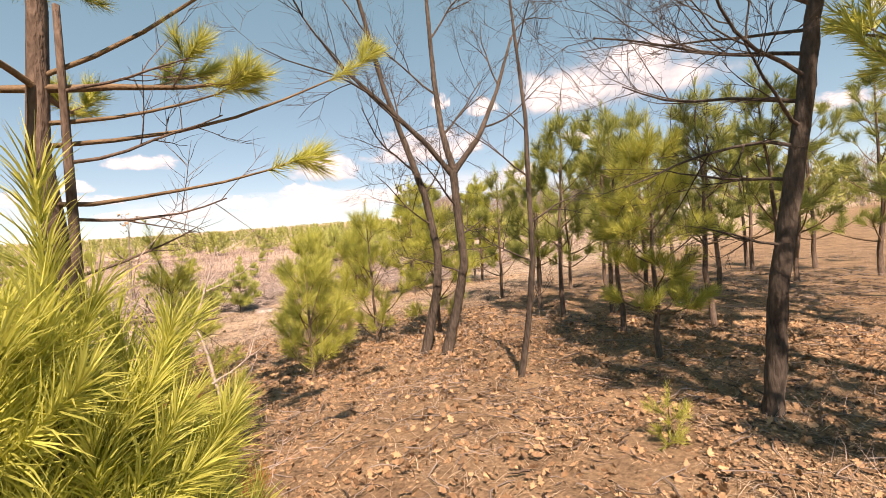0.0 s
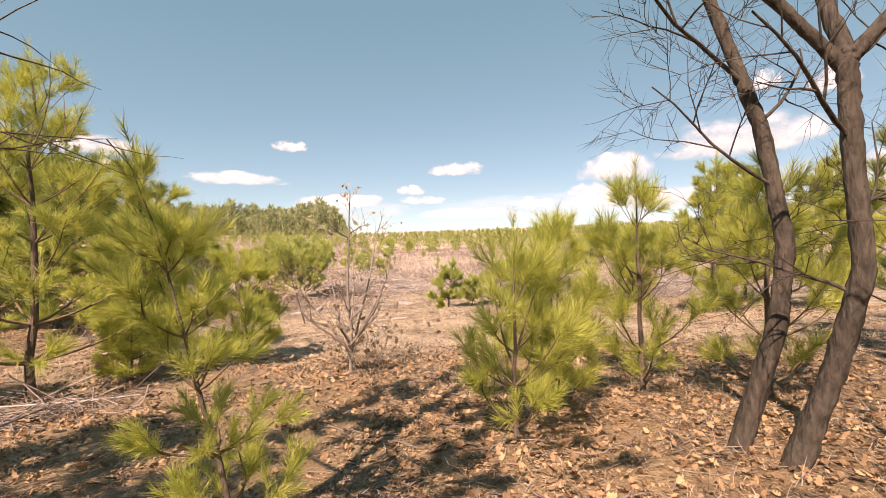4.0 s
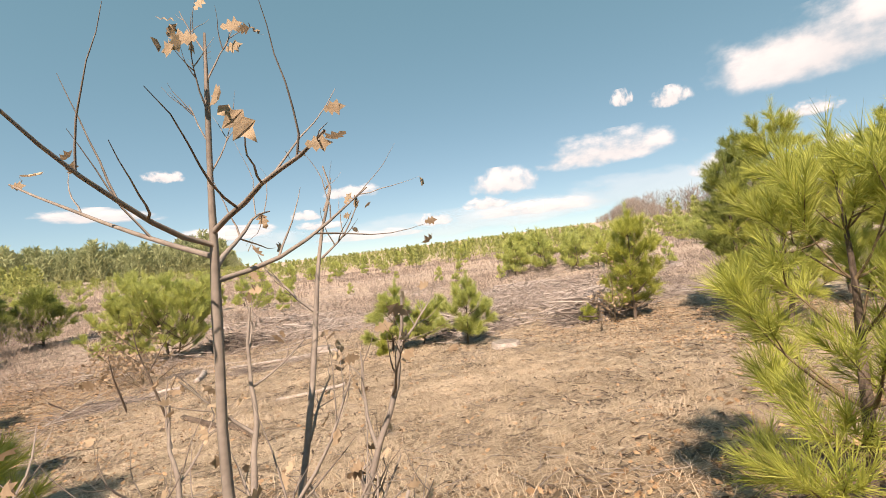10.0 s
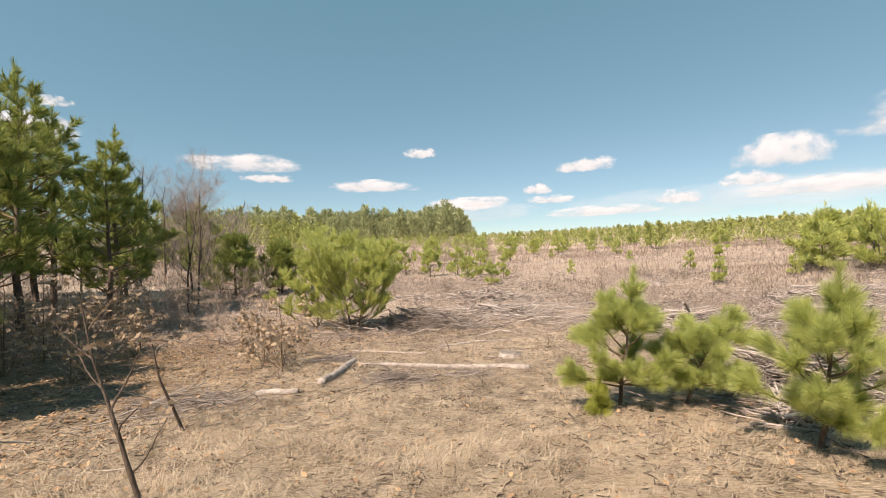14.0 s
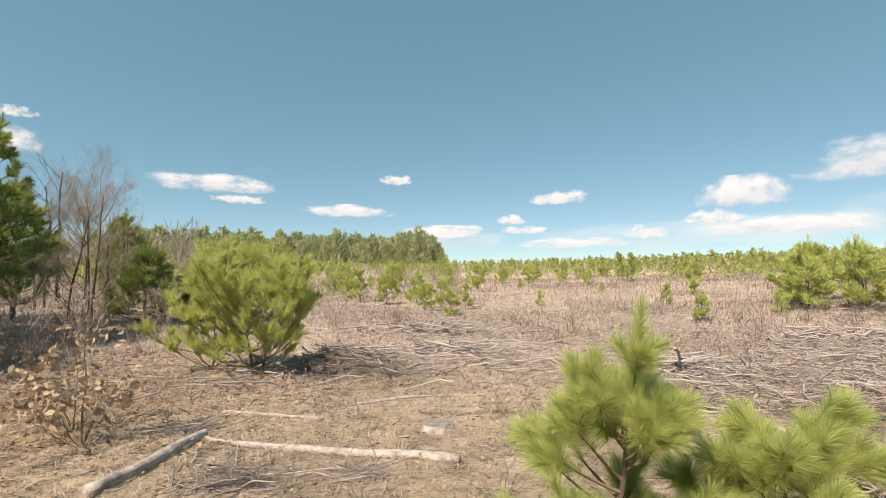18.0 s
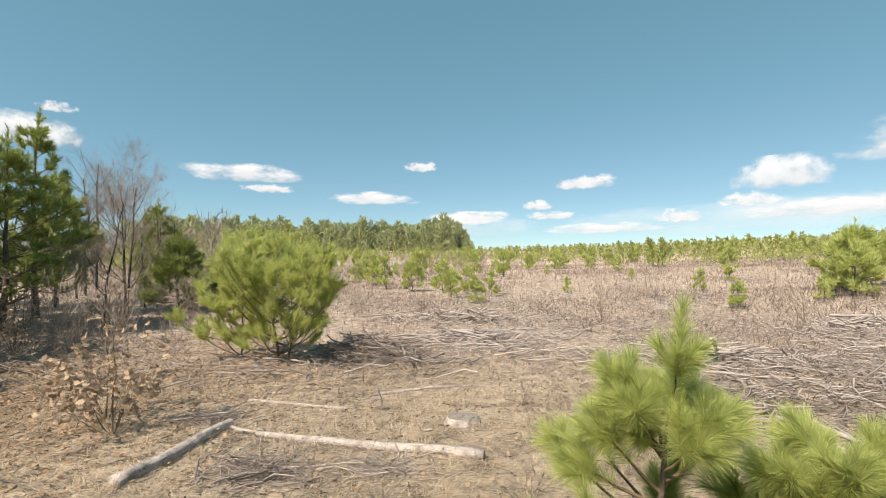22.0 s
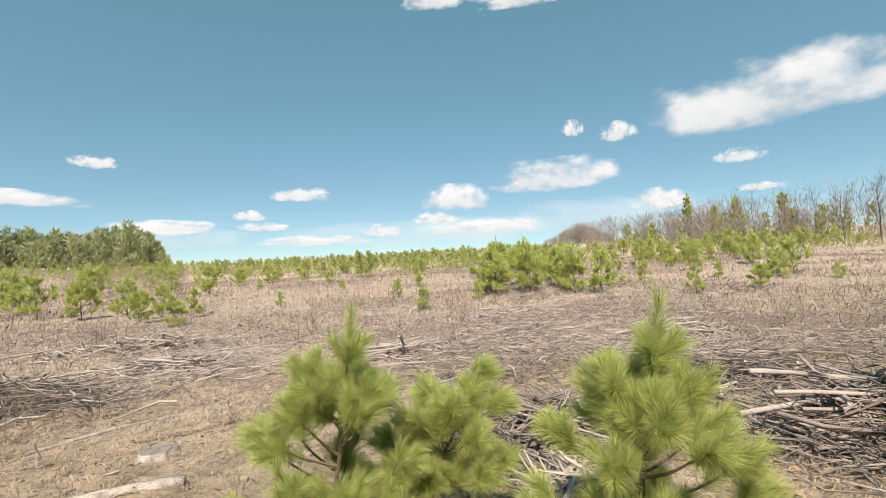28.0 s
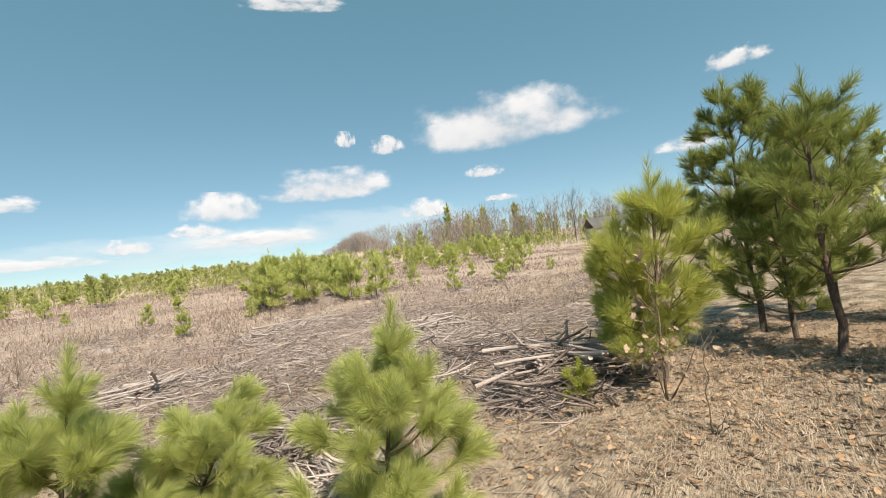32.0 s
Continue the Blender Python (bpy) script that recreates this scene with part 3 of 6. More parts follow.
def cover():
    rng = np.random.default_rng(5)
    x, y = thrown(rng, 800000, -9, 9, -10, 10)
    keep = (rng.random(len(x)) < straw_share(x, y) * np.clip(wave(x * 1.1, y * 1.1, 30) * 1.6 + wave(x * 4.3, y * 4.3, 37) * 0.9 - 0.75, 0.06, 1)) & (rng.random(len(x)) < 1 / (1 + ((np.hypot(x + 0.5, y + 1)) / 6) ** 2) + 0.15)
    x, y = x[keep], y[keep]
    n = len(x)
    flow = wave(x * 0.55, y * 0.55, 31) * 12 + rng.normal(size=n) * 1.2
    blades("dry_grass", "matted straw-coloured dry grass lying in swirls", rng, x, y, rng.uniform(0.06, 0.26, n), rng.uniform(0.004, 0.06, n) * (0.5 + wave(x * 3.1, y * 3.1, 35)), rng.uniform(0.0025, 0.006, n), STRAW, flow)
    # needle straw and grass bits among the fallen leaves
    x, y = thrown(rng, 60000, -7, 4, -16.5, -6)
    keep = rng.random(len(x)) < 0.3 + 0.7 * wave(x * 1.7, y * 1.7, 36)
    x, y = x[keep], y[keep]
    n = len(x)
    blades("needle_straw", "fallen pine needles and grass bits among leaves", rng, x, y, rng.uniform(0.06, 0.2, n), rng.uniform(0.004, 0.03, n), rng.uniform(0.002, 0.004, n), STRAW)
    # tussocks: raised whorls of old grass
    cx, cy = thrown(rng, 3400, -8, 8, -8.5, 9.5)
    keep = rng.random(len(cx)) < np.maximum(straw_share(cx, cy), 0.25) / (1 + (np.hypot(cx + 0.5, cy + 1) / 7) ** 2)
    cx, cy = cx[keep], cy[keep]
    k = np.repeat(np.arange(len(cx)), 55)
    n = len(k)
    wide = rng.uniform(0.05, 0.16, len(cx))[k]
    out = rng.uniform(0, 6.283, n)
    off = wide * np.sqrt(rng.random(n))
    blades("grass_tussocks", "raised tussocks of matted old grass", rng, cx[k] + np.cos(out) * off, cy[k] + np.sin(out) * off, rng.uniform(0.06, 0.2, n), rng.uniform(0.01, 0.065, n), rng.uniform(0.002, 0.004, n), STRAW, out + rng.normal(size=n) * 0.6)
    # upright wisps
    x, y = thrown(rng, 26000, -8, 9, -9, 10)
    keep = rng.random(len(x)) < straw_share(x, y) * (wave(x * 0.9, y * 0.9, 33) > 0.55)
    x, y = x[keep], y[keep]
    n = len(x)
    blades("standing_dry_grass", "sparse upright wisps of dry grass", rng, x, y, rng.uniform(0.08, 0.3, n), np.zeros(n), rng.uniform(0.002, 0.004, n), STRAW, None, 0.6)
    # brown weed stems over the cut field
    x, y = thrown(rng, 760000, -45, 60, 3.0, 70)
    r = np.hypot(x, y)
    keep = rng.random(len(x)) < (0.25 + 0.75 * (wave(x * 0.25, y * 0.25, 41) > 0.45)) * np.clip(14 / r, 0.1, 1)
    x, y = x[keep], y[keep]
    n = len(x)
    r = np.hypot(x, y)
    blades("field_weeds", "low brown weed and briar stems over the cut field", rng, x, y, rng.uniform(0.06, 0.24, n) * (1 + ease(6, 14, r)), np.zeros(n), 0.003 + 0.0009 * r * rng.uniform(0.4, 1.3, n), WEED, None, 0.55)
    x, y = thrown(rng, 70000, -12, 14, -17, 12)
    keep = (rng.random(len(x)) < 0.55 * (wave(x * 0.6, y * 0.6, 43) > 0.5))
    x, y = x[keep], y[keep]
    n = len(x)
    blades("thin_twigs", "thin grey-brown twig stems among the grass", rng, x, y, rng.uniform(0.08, 0.35, n), np.zeros(n), rng.uniform(0.002, 0.005, n), WEED, None, 0.55)
    x, y = thrown(rng, 110000, -90, 150, 20, 190)
    r = np.hypot(x, y)
    keep = rng.random(len(x)) < np.clip(30 / r, 0.12, 1) * (0.3 + 0.7 * (wave(x * 0.07, y * 0.07, 44) > 0.4))
    x, y = x[keep], y[keep]
    n = len(x)
    r = np.hypot(x, y)
    blades("far_brush", "tan and mauve brush far out on the clearing", rng, x, y, rng.uniform(0.3, 1.0, n), np.zeros(n), 0.0011 * r * rng.uniform(0.5, 1.3, n), WEED, None, 0.8)


cover()


def leaf_heap(name, label, rng, x, y, z, size, material, steep=0.5, top=True, plain=False):
    """Lobed, curled oak leaves."""
    outline = np.array([[0, 0], [0.16, 0.12], [0.1, 0.25], [0.3, 0.36], [0.16, 0.5], [0.33, 0.66], [0.14, 0.74], [0.0, 1.0], [-0.14, 0.74], [-0.33, 0.66], [-0.16, 0.5], [-0.3, 0.36], [-0.1, 0.25], [-0.16, 0.12]])
    tri = np.array([[0, 1, 13], [1, 2, 12], [1, 12, 13], [2, 3, 11], [2, 11, 12], [3, 4, 10], [3, 10, 11], [4, 5, 9], [4, 9, 10], [5, 6, 8], [5, 8, 9], [6, 7, 8]])
    if plain:
        outline = np.array([[0, 0], [0.24, 0.25], [0.3, 0.62], [0.0, 1.0], [-0.3, 0.7], [-0.2, 0.3]])
        tri = np.array([[0, 1, 5], [1, 2, 5], [2, 4, 5], [2, 3, 4]])
    n = len(x)
    curl = rng.uniform(-0.5, 1.0, n) * (1.8 if steep > 0.6 else 0.7)
    lx, ly = outline[:, 0][None] * np.ones((n, 1)), outline[:, 1][None] * np.ones((n, 1))
    lz = curl[:, None] * (lx**2 * 1.6 + (ly - 0.5) ** 2 * 0.7)
    loc = np.stack([lx, ly - 0.5, lz], -1) * size[:, None, None]
    a, b, c = rng.uniform(0, 6.283, n), rng.normal(size=n) * steep, rng.normal(size=n) * steep
    ca, sa, cb, sb, cc, sc = np.cos(a), np.sin(a), np.cos(b), np.sin(b), np.cos(c), np.sin(c)
    px, py, pz = loc[..., 0], loc[..., 1], loc[..., 2]
    py, pz = py * cb[:, None] - pz * sb[:, None], py * sb[:, None] + pz * cb[:, None]
    px, pz = px * cc[:, None] + pz * sc[:, None], -px * sc[:, None] + pz * cc[:, None]
    px, py = px * ca[:, None] - py * sa[:, None], px * sa[:, None] + py * ca[:, None]
    v = np.stack([px + x[:, None], py + y[:, None], pz + z[:, None]], -1).reshape(-1, 3)
    f = (np.arange(n)[:, None, None] * len(outline) + tri[None]).reshape(-1, 3)
    me = mesh_of(name, v, f, material)
    if not top:
        return me
    return tagged(new(name, me), label, "leaf litter", kind="stuff")


def litter():
    rng = np.random.default_rng(8)
    x, y = thrown(rng, 170000, -7, 4.5, -16.5, -4.5)
    keep = rng.random(len(x)) < (1 - ease(-8.5, -4.5, y + wave(x * 0.4, y * 0.4, 51) * 4 - 2)) * (0.25 + 0.75 * (wave(x * 0.9, y * 0.9, 52) > 0.35))
    x, y = x[keep], y[keep]
    n = len(x)
    leaf_heap("leaf_litter", "brown fallen oak leaves carpeting the ground", rng, x, y, land(x, y) + rng.uniform(0.002, 0.012, n), rng.uniform(0.014, 0.034, n), LITTER, 0.25, plain=True)
    x, y = thrown(rng, 24000, -5.5, 3, -16, -5.5)
    keep = rng.random(len(x)) < (1 - ease(-8.0, -5.5, y)) * (0.3 + 0.7 * wave(x * 1.1, y * 1.1, 55))
    x, y = x[keep], y[keep]
    n = len(x)
    leaf_heap("oak_leaves", "curled lobed oak leaves on the litter", rng, x, y, land(x, y) + rng.uniform(0.008, 0.025, n), rng.uniform(0.035, 0.075, n), LITTER, 0.75)
    x, y = thrown(rng, 90000, -16, 10, -6, 12)
    near_wood = np.maximum(1 - ease(-7.0, -2.0, x + wave(x * 0.5, y * 0.5, 53) * 2 - 1), ease(2.6, 4.2, x) * ease(1.0, -0.6, y))
    keep = rng.random(len(x)) < near_wood * 0.9 + 0.16
    x, y = x[keep], y[keep]
    n = len(x)
    leaf_heap("scattered_leaves", "scattered brown oak leaves on straw and brush", rng, x, y, land(x, y) + rng.uniform(0.005, 0.05, n), rng.uniform(0.025, 0.07, n), LITTER, 0.3, plain=True)


litter()


def stick_mesh(name, rng, x, y, z, length, radius, material, tilt=0.06, sides=4):
    lines = []
    for i in range(len(x)):
        a, e = rng.uniform(0, 6.283), rng.normal() * tilt
        d = np.array([math.cos(a) * math.cos(e), math.sin(a) * math.cos(e), math.sin(e)])
        t = np.linspace(-0.5, 0.5, 5)[:, None] * length[i]
        bow = np.cross(d, (0, 0, 1)) * rng.normal() * 0.14 * length[i]
        kink = rng.normal(size=(5, 3)) * np.array([0.045, 0.045, 0.02]) * length[i]
        pts = np.array([x[i], y[i], z[i]]) + d * t + bow * np.array([0, 0.8, 1, 0.7, 0])[:, None] + kink
        lines.append((pts, radius[i] * np.array([1, 0.95, 0.8, 0.65, 0.4]) * rng.uniform(0.85, 1.15, 5)))
    return mesh_of(name, *tubes(lines, sides), material)


def slash():
    """Grey cut branches strewn over the field."""
    rng = np.random.default_rng(12)
    x, y = thrown(rng, 24000, -14, 26, -2, 26)
    windrow = (wave(x * 0.28 + y * 0.09, y * 0.45, 61) > 0.54) * 0.8 + 0.12
    keep = rng.random(len(x)) < windrow * np.maximum(ease(4.5, 7.5, y), ease(2.2, 3.6, x) * ease(-0.5, 1.0, y)) * (1 - 0.6 * ease(-6, -9, x))
    x, y = x[keep], y[keep]
    n = len(x)
    me = stick_mesh("slash", rng, x, y, land(x, y) + rng.uniform(0.01, 0.12, n), rng.uniform(0.07, 0.36, n) * rng.choice([1, 1, 1, 1, 2.6], n), rng.uniform(0.004, 0.014, n) * rng.choice([1, 1, 1, 1.6], n), DARK_WOOD, 0.4, 3)
    tagged(new("slash", me), "weathered grey cut branches strewn over the clearing", "slash", kind="stuff")
    x, y = thrown(rng, 13000, -12, 24, 3, 24)
    keep = rng.random(len(x)) < ((wave(x * 0.28 + y * 0.09, y * 0.45, 61) > 0.56) * 0.95 + 0.05) * (0.75 * np.maximum(ease(5.5, 8.0, y), ease(2.0, 3.5, x)) + 0.03)
    x, y = x[keep], y[keep]
    n = len(x)
    me = stick_mesh("bleached_sticks", rng, x, y, land(x, y) + rng.uniform(0.03, 0.22, n), rng.uniform(0.08, 0.4, n) * rng.choice([1, 1, 1, 2.6], n), rng.uniform(0.004, 0.012, n) * rng.choice([1, 1, 1.6], n), GREY_WOOD, 0.4, 3)
    tagged(new("bleached_sticks", me), "bleached dead sticks in low windrows", "slash", kind="stuff")
    x, y = thrown(rng, 9000, -30, 60, 18, 75)
    keep = rng.random(len(x)) < ((wave(x * 0.09, y * 0.16, 62) > 0.55) * 0.9 + 0.08) * np.clip(28 / np.hypot(x, y), 0, 1)
    x, y = x[keep], y[keep]
    n = len(x)
    me = stick_mesh("far_slash", rng, x, y, land(x, y) + rng.uniform(0.02, 0.2, n), rng.uniform(0.3, 1.3, n), rng.uniform(0.012, 0.035, n), GREY_WOOD, 0.2, 3)
    tagged(new("far_slash", me), "grey windrows of cut branches far out", "slash", kind="stuff")
    x, y = thrown(rng, 15000, -13, 9, -17, 8)
    n = len(x)
    me = stick_mesh("small_sticks", rng, x, y, land(x, y) + rng.uniform(0.005, 0.03, n), rng.uniform(0.06, 0.45, n), rng.uniform(0.0015, 0.006, n), BARE_TWIG, 0.1, 3)
    tagged(new("small_sticks", me), "small dead sticks among leaves and grass", "sticks", kind="stuff")

    # the dark mat of cut tops on the rise
    x, y = thrown(rng, 9000, 3.2, 17, 0.2, 13)
    keep = rng.random(len(x)) < (0.12 + 0.75 * (wave(x * 0.4 + y * 0.2, y * 0.6, 64) > 0.46)) * ease(0.0, 2.5, x + 0.3 * y - 3.2)
    x, y = x[keep], y[keep]
    n = len(x)
    me = stick_mesh("cut_tops", rng, x, y, land(x, y) + rng.uniform(0.01, 0.2, n), rng.uniform(0.1, 0.55, n), rng.uniform(0.004, 0.013, n), DARK_WOOD, 0.4, 3)
    tagged(new("cut_tops", me), "dark mat of cut tops and thin branches", "slash", kind="stuff")

    # longer forked limbs, the bare bones of the felled wood
    x, y = thrown(rng, 5500, -8, 16, 0.5, 14)
    keep = rng.random(len(x)) < (0.04 + 0.32 * (wave(x * 0.28 + y * 0.09, y * 0.45, 61) > 0.54)) * np.maximum(ease(6.0, 8.0, y), ease(2.2, 3.8, x)) * (1 - 0.8 * ease(-4, -7, x))
    x, y = x[keep], y[keep]
    n = len(x)
    me = stick_mesh("strewn_limbs", rng, x, y, land(x, y) + rng.uniform(0.03, 0.16, n), rng.uniform(0.4, 1.4, n), rng.uniform(0.008, 0.022, n), GREY_WOOD, 0.14, 5)
    tagged(new("strewn_limbs", me), "bleached grey limbs strewn over the cut ground", "slash", kind="stuff")

    # broken bark, cones and dark rotten bits
    x, y = thrown(rng, 22000, -9, 8, -16, 9)
    keep = rng.random(len(x)) < 0.25 + 0.75 * (wave(x * 0.8, y * 0.8, 63) > 0.5)
    x, y = x[keep], y[keep]
    n = len(x)
    me = stick_mesh("bark_bits", rng, x, y, land(x, y) + rng.uniform(0.004, 0.03, n), rng.uniform(0.02, 0.13, n), rng.uniform(0.003, 0.011, n), PINE_BARK, 0.15, 3)
    tagged(new("bark_bits", me), "dark broken bark and rotten wood bits", "debris", kind="stuff")


slash()


def brush_pile(x, y, across, along, high, count, seed, label, turn=0.0, thick=(0.006, 0.024), big=4, wood=None):
    rng = np.random.default_rng(seed)
    count = int(count * 1.7)
    root = thing("brush_pile", x, y, label, "brush pile", turn=turn)
    z0 = float(land(x, y))
    ca, sa = math.cos(radians(turn)), math.sin(radians(turn))

    def rel(u, v):
        return land(x + u * ca - v * sa, y + u * sa + v * ca) - z0

    u, v = rng.normal(size=count) * across * 0.42, rng.normal(size=count) * along * 0.42
    top = high * np.exp(-(u / across) ** 2 * 2.2 - (v / along) ** 2 * 2.2)
    me = stick_mesh("pile_sticks", rng, u, v, rel(u, v) + rng.random(count) * top, rng.uniform(0.14, 0.75, count) * min(1.6, across + 0.5), thick[0] * 0.6 + (thick[1] * 0.8 - thick[0] * 0.6) * rng.random(count) ** 2, wood or GREY_WOOD, 0.25, 4)
    tagged(part("brushwood", me, root), kind="stuff")
    for i in range(big):
        u1, v1 = rng.normal() * across * 0.25, rng.normal() * along * 0.25
        a, e, ln = rng.uniform(-1.4, 1.4), rng.normal() * 0.13, rng.uniform(0.8, 1.7) * min(1.5, across + 0.4)
        d = np.array([math.cos(a) * math.cos(e), math.sin(a) * math.cos(e), math.sin(e)])
        p = np.array([u1, v1, float(rel(u1, v1)) + high * rng.uniform(0.45, 0.95)])
        pts = p + d * np.linspace(-0.5, 0.5, 6)[:, None] * ln + rng.normal(size=(6, 3)) * 0.012
        part("branch", mesh_of("pile_branch", *tubes([(pts, rng.uniform(*thick) * np.linspace(1.1, 0.6, 6))], 7), GREY_WOOD, True), root, "bare weathered branch")
    return root


brush_pile(3.2, 2.05, 1.3, 0.95, 0.42, 620, 1, "pile of grey weathered branches between young pines", 10, (0.006, 0.026), 9, DARK_WOOD)
brush_pile(5.6, -0.02, 1.15, 0.8, 0.55, 860, 2, "dark tangled pile of cut branches in the shade", 0, (0.006, 0.028), 10, DARK_WOOD)
brush_pile(7.6, 2.4, 2.2, 1.4, 0.45, 420, 3, "broad pile of thin grey branches", 30, wood=DARK_WOOD)
brush_pile(-3.0, 9.2, 1.8, 0.95, 0.7, 560, 4, "tangled pile of dead branches beside the round pine", -10, (0.006, 0.026), 8, DARK_WOOD)
brush_pile(-0.6, 12.2, 3.2, 1.1, 0.32, 420, 5, "low windrow of bleached branches", 5, (0.008, 0.042), 16)
brush_pile(4.6, 9.5, 3.0, 1.1, 0.3, 380, 6, "low windrow of bleached branches", -8, (0.008, 0.04), 16)
brush_pile(11.0, 6.0, 3.0, 1.4, 0.42, 420, 7, "low windrow of bleached branches", 20, (0.008, 0.04), 14)
brush_pile(2.55, 0.75, 0.7, 0.5, 0.22, 180, 8, "small heap of chipped bark and sticks", 40)
brush_pile(-6.5, -2.2, 2.4, 1.6, 0.1, 160, 9, "thin scatter of dead branches in tree shade", 60, (0.004, 0.014), 2)
brush_pile(12.0, 14.0, 4.0, 1.2, 0.4, 300, 10, "low windrow of bleached branches", 10, (0.012, 0.05))
brush_pile(-1.5, 16.5, 4.5, 1.0, 0.35, 300, 11, "low windrow of bleached branches", 0, (0.012, 0.05))
brush_pile(-2.45, 2.95, 0.75, 0.45, 0.1, 190, 12, "low tangle of dark twigs between the fallen logs", -15, (0.003, 0.012), 3, DARK_WOOD)
brush_pile(-1.3, 3.0, 0.6, 0.3, 0.07, 110, 13, "low tangle of dark twigs beside the long log", -10, (0.003, 0.011), 2, DARK_WOOD)
brush_pile(-4.1, 4.7, 0.5, 0.4, 0.14, 120, 14, "small dark heap of twigs at the log's end", 30, (0.003, 0.012), 2, DARK_WOOD)
brush_pile(-5.0, -8.9, 1.3, 0.8, 0.12, 130, 16, "dark low brush and dead boughs under the pines", 35, (0.003, 0.012), 1, DARK_WOOD)
brush_pile(-5.0, 1.3, 1.1, 0.8, 0.09, 200, 15, "thin scatter of broken sticks in the grass", 20, (0.003, 0.013), 3, DARK_WOOD)


# ---- logs and stumps ----
def log(name, a, b, r0, r1, seed, label, patches=0, knots=3, bark=None):
    """A felled stem from a to b on the ground."""
    rng = np.random.default_rng(seed)
    n = 14
    t = np.linspace(0, 1, n)
    x, y = a[0] + (b[0] - a[0]) * t, a[1] + (b[1] - a[1]) * t
    off = (wave(t * 3, t * 0 + seed, 70) - 0.5) * 0.12
    dx, dy = unit(np.array([b[0] - a[0], b[1] - a[1]]))
    x, y = x - dy * off, y + dx * off
    rad = (r0 + (r1 - r0) * t) * (1 + rng.normal(size=n) * 0.05)
    base = land(x, y)
    z = np.maximum(base, np.convolve(np.pad(base, 3, mode="edge"), np.ones(7) / 7, "valid")) + rad * 0.6
    root = thing(name, float(x[0]), float(y[0]), label, "log", z=float(z[0]))
    pts = np.stack([x - x[0], y - y[0], z - z[0]], 1)
    v, f = tubes([(pts, rad)], 12)
    v += rng.normal(size=v.shape) * r0 * 0.085
    part("bark", mesh_of("log_bark", v, f, bark or BARK_LOG, True), root)
    for i in range(patches):
        k = rng.integers(1, n - 2)
        m = rng.integers(1, 4)
        sel = pts[k : k + m + 1]
        part("bare_patch", mesh_of("log_bare", *tubes([(sel + np.array([0, 0, float(rad[k]) * 0.34]), rad[k : k + len(sel)] * 0.72)], 9), PALE_WOOD, True), root, "pale bark-less wood")
    for i in range(knots):
        k = int(rng.integers(2, n - 2))
        d = unit(np.array([-dy, dx, rng.uniform(0.2, 1.0)]) * rng.choice([-1, 1]) * np.array([1, 1, 0]) + np.array([0, 0, rng.uniform(0.3, 0.9)]))
        part("branch_stub", mesh_of("log_stub", *tubes([(pts[k] + d * np.array([[0.0], [1.0], [1.7]]) * rad[k], [0.014, 0.011, 0.008])], 6), GREY_WOOD, True), root)
    return root


log("log", (-3.68, 4.4), (-3.58, 2.45), 0.058, 0.068, 1, "short thick log with split grey bark in dry grass", 1, 1)
log("log", (-3.0, 3.93), (-0.22, 3.42), 0.04, 0.058, 2, "long slender fallen log with pale peeled patches", 2, 3)
log("log", (-3.85, 4.35), (-3.05, 4.05), 0.03, 0.024, 3, "bleached white stick across the log's end", 1, 0)
log("log", (-4.4, 1.95), (-3.75, 2.05), 0.05, 0.045, 4, "short dark broken log end in dry grass", 0, 1)
log("log", (-2.2, -3.6), (-3.25, -1.5), 0.046, 0.036, 5, "half-rotten dark log at the sapling's foot", 1, 3, PINE_BARK)
log("log", (-1.95, -1.6), (-0.9, -1.75), 0.03, 0.035, 6, "thin pale branch lying in straw", 1, 1)
log("log", (-4.1, 5.6), (-2.3, 5.3), 0.03, 0.022, 7, "thin pale branch lying in straw", 1, 1)
log("log", (4.2, 3.6), (5.4, 2.6), 0.045, 0.03, 8, "pale bare branch on the brush", 1, 1)
log("log", (-2.2, 6.2), (-0.2, 7.0), 0.03, 0.02, 9, "thin pale branch lying in straw", 1, 1)
log("log", (2.2, 8.2), (4.6, 7.6), 0.05, 0.04, 10, "bleached log on the brush", 1, 2)
log("log", (5.0, 0.5), (6.7, -0.5), 0.035, 0.03, 11, "grey pole lying on the dark brush pile", 1, 1)
log("log", (4.9, -0.2), (6.3, -0.75), 0.03, 0.03, 12, "grey pole lying on the dark brush pile", 1, 1)


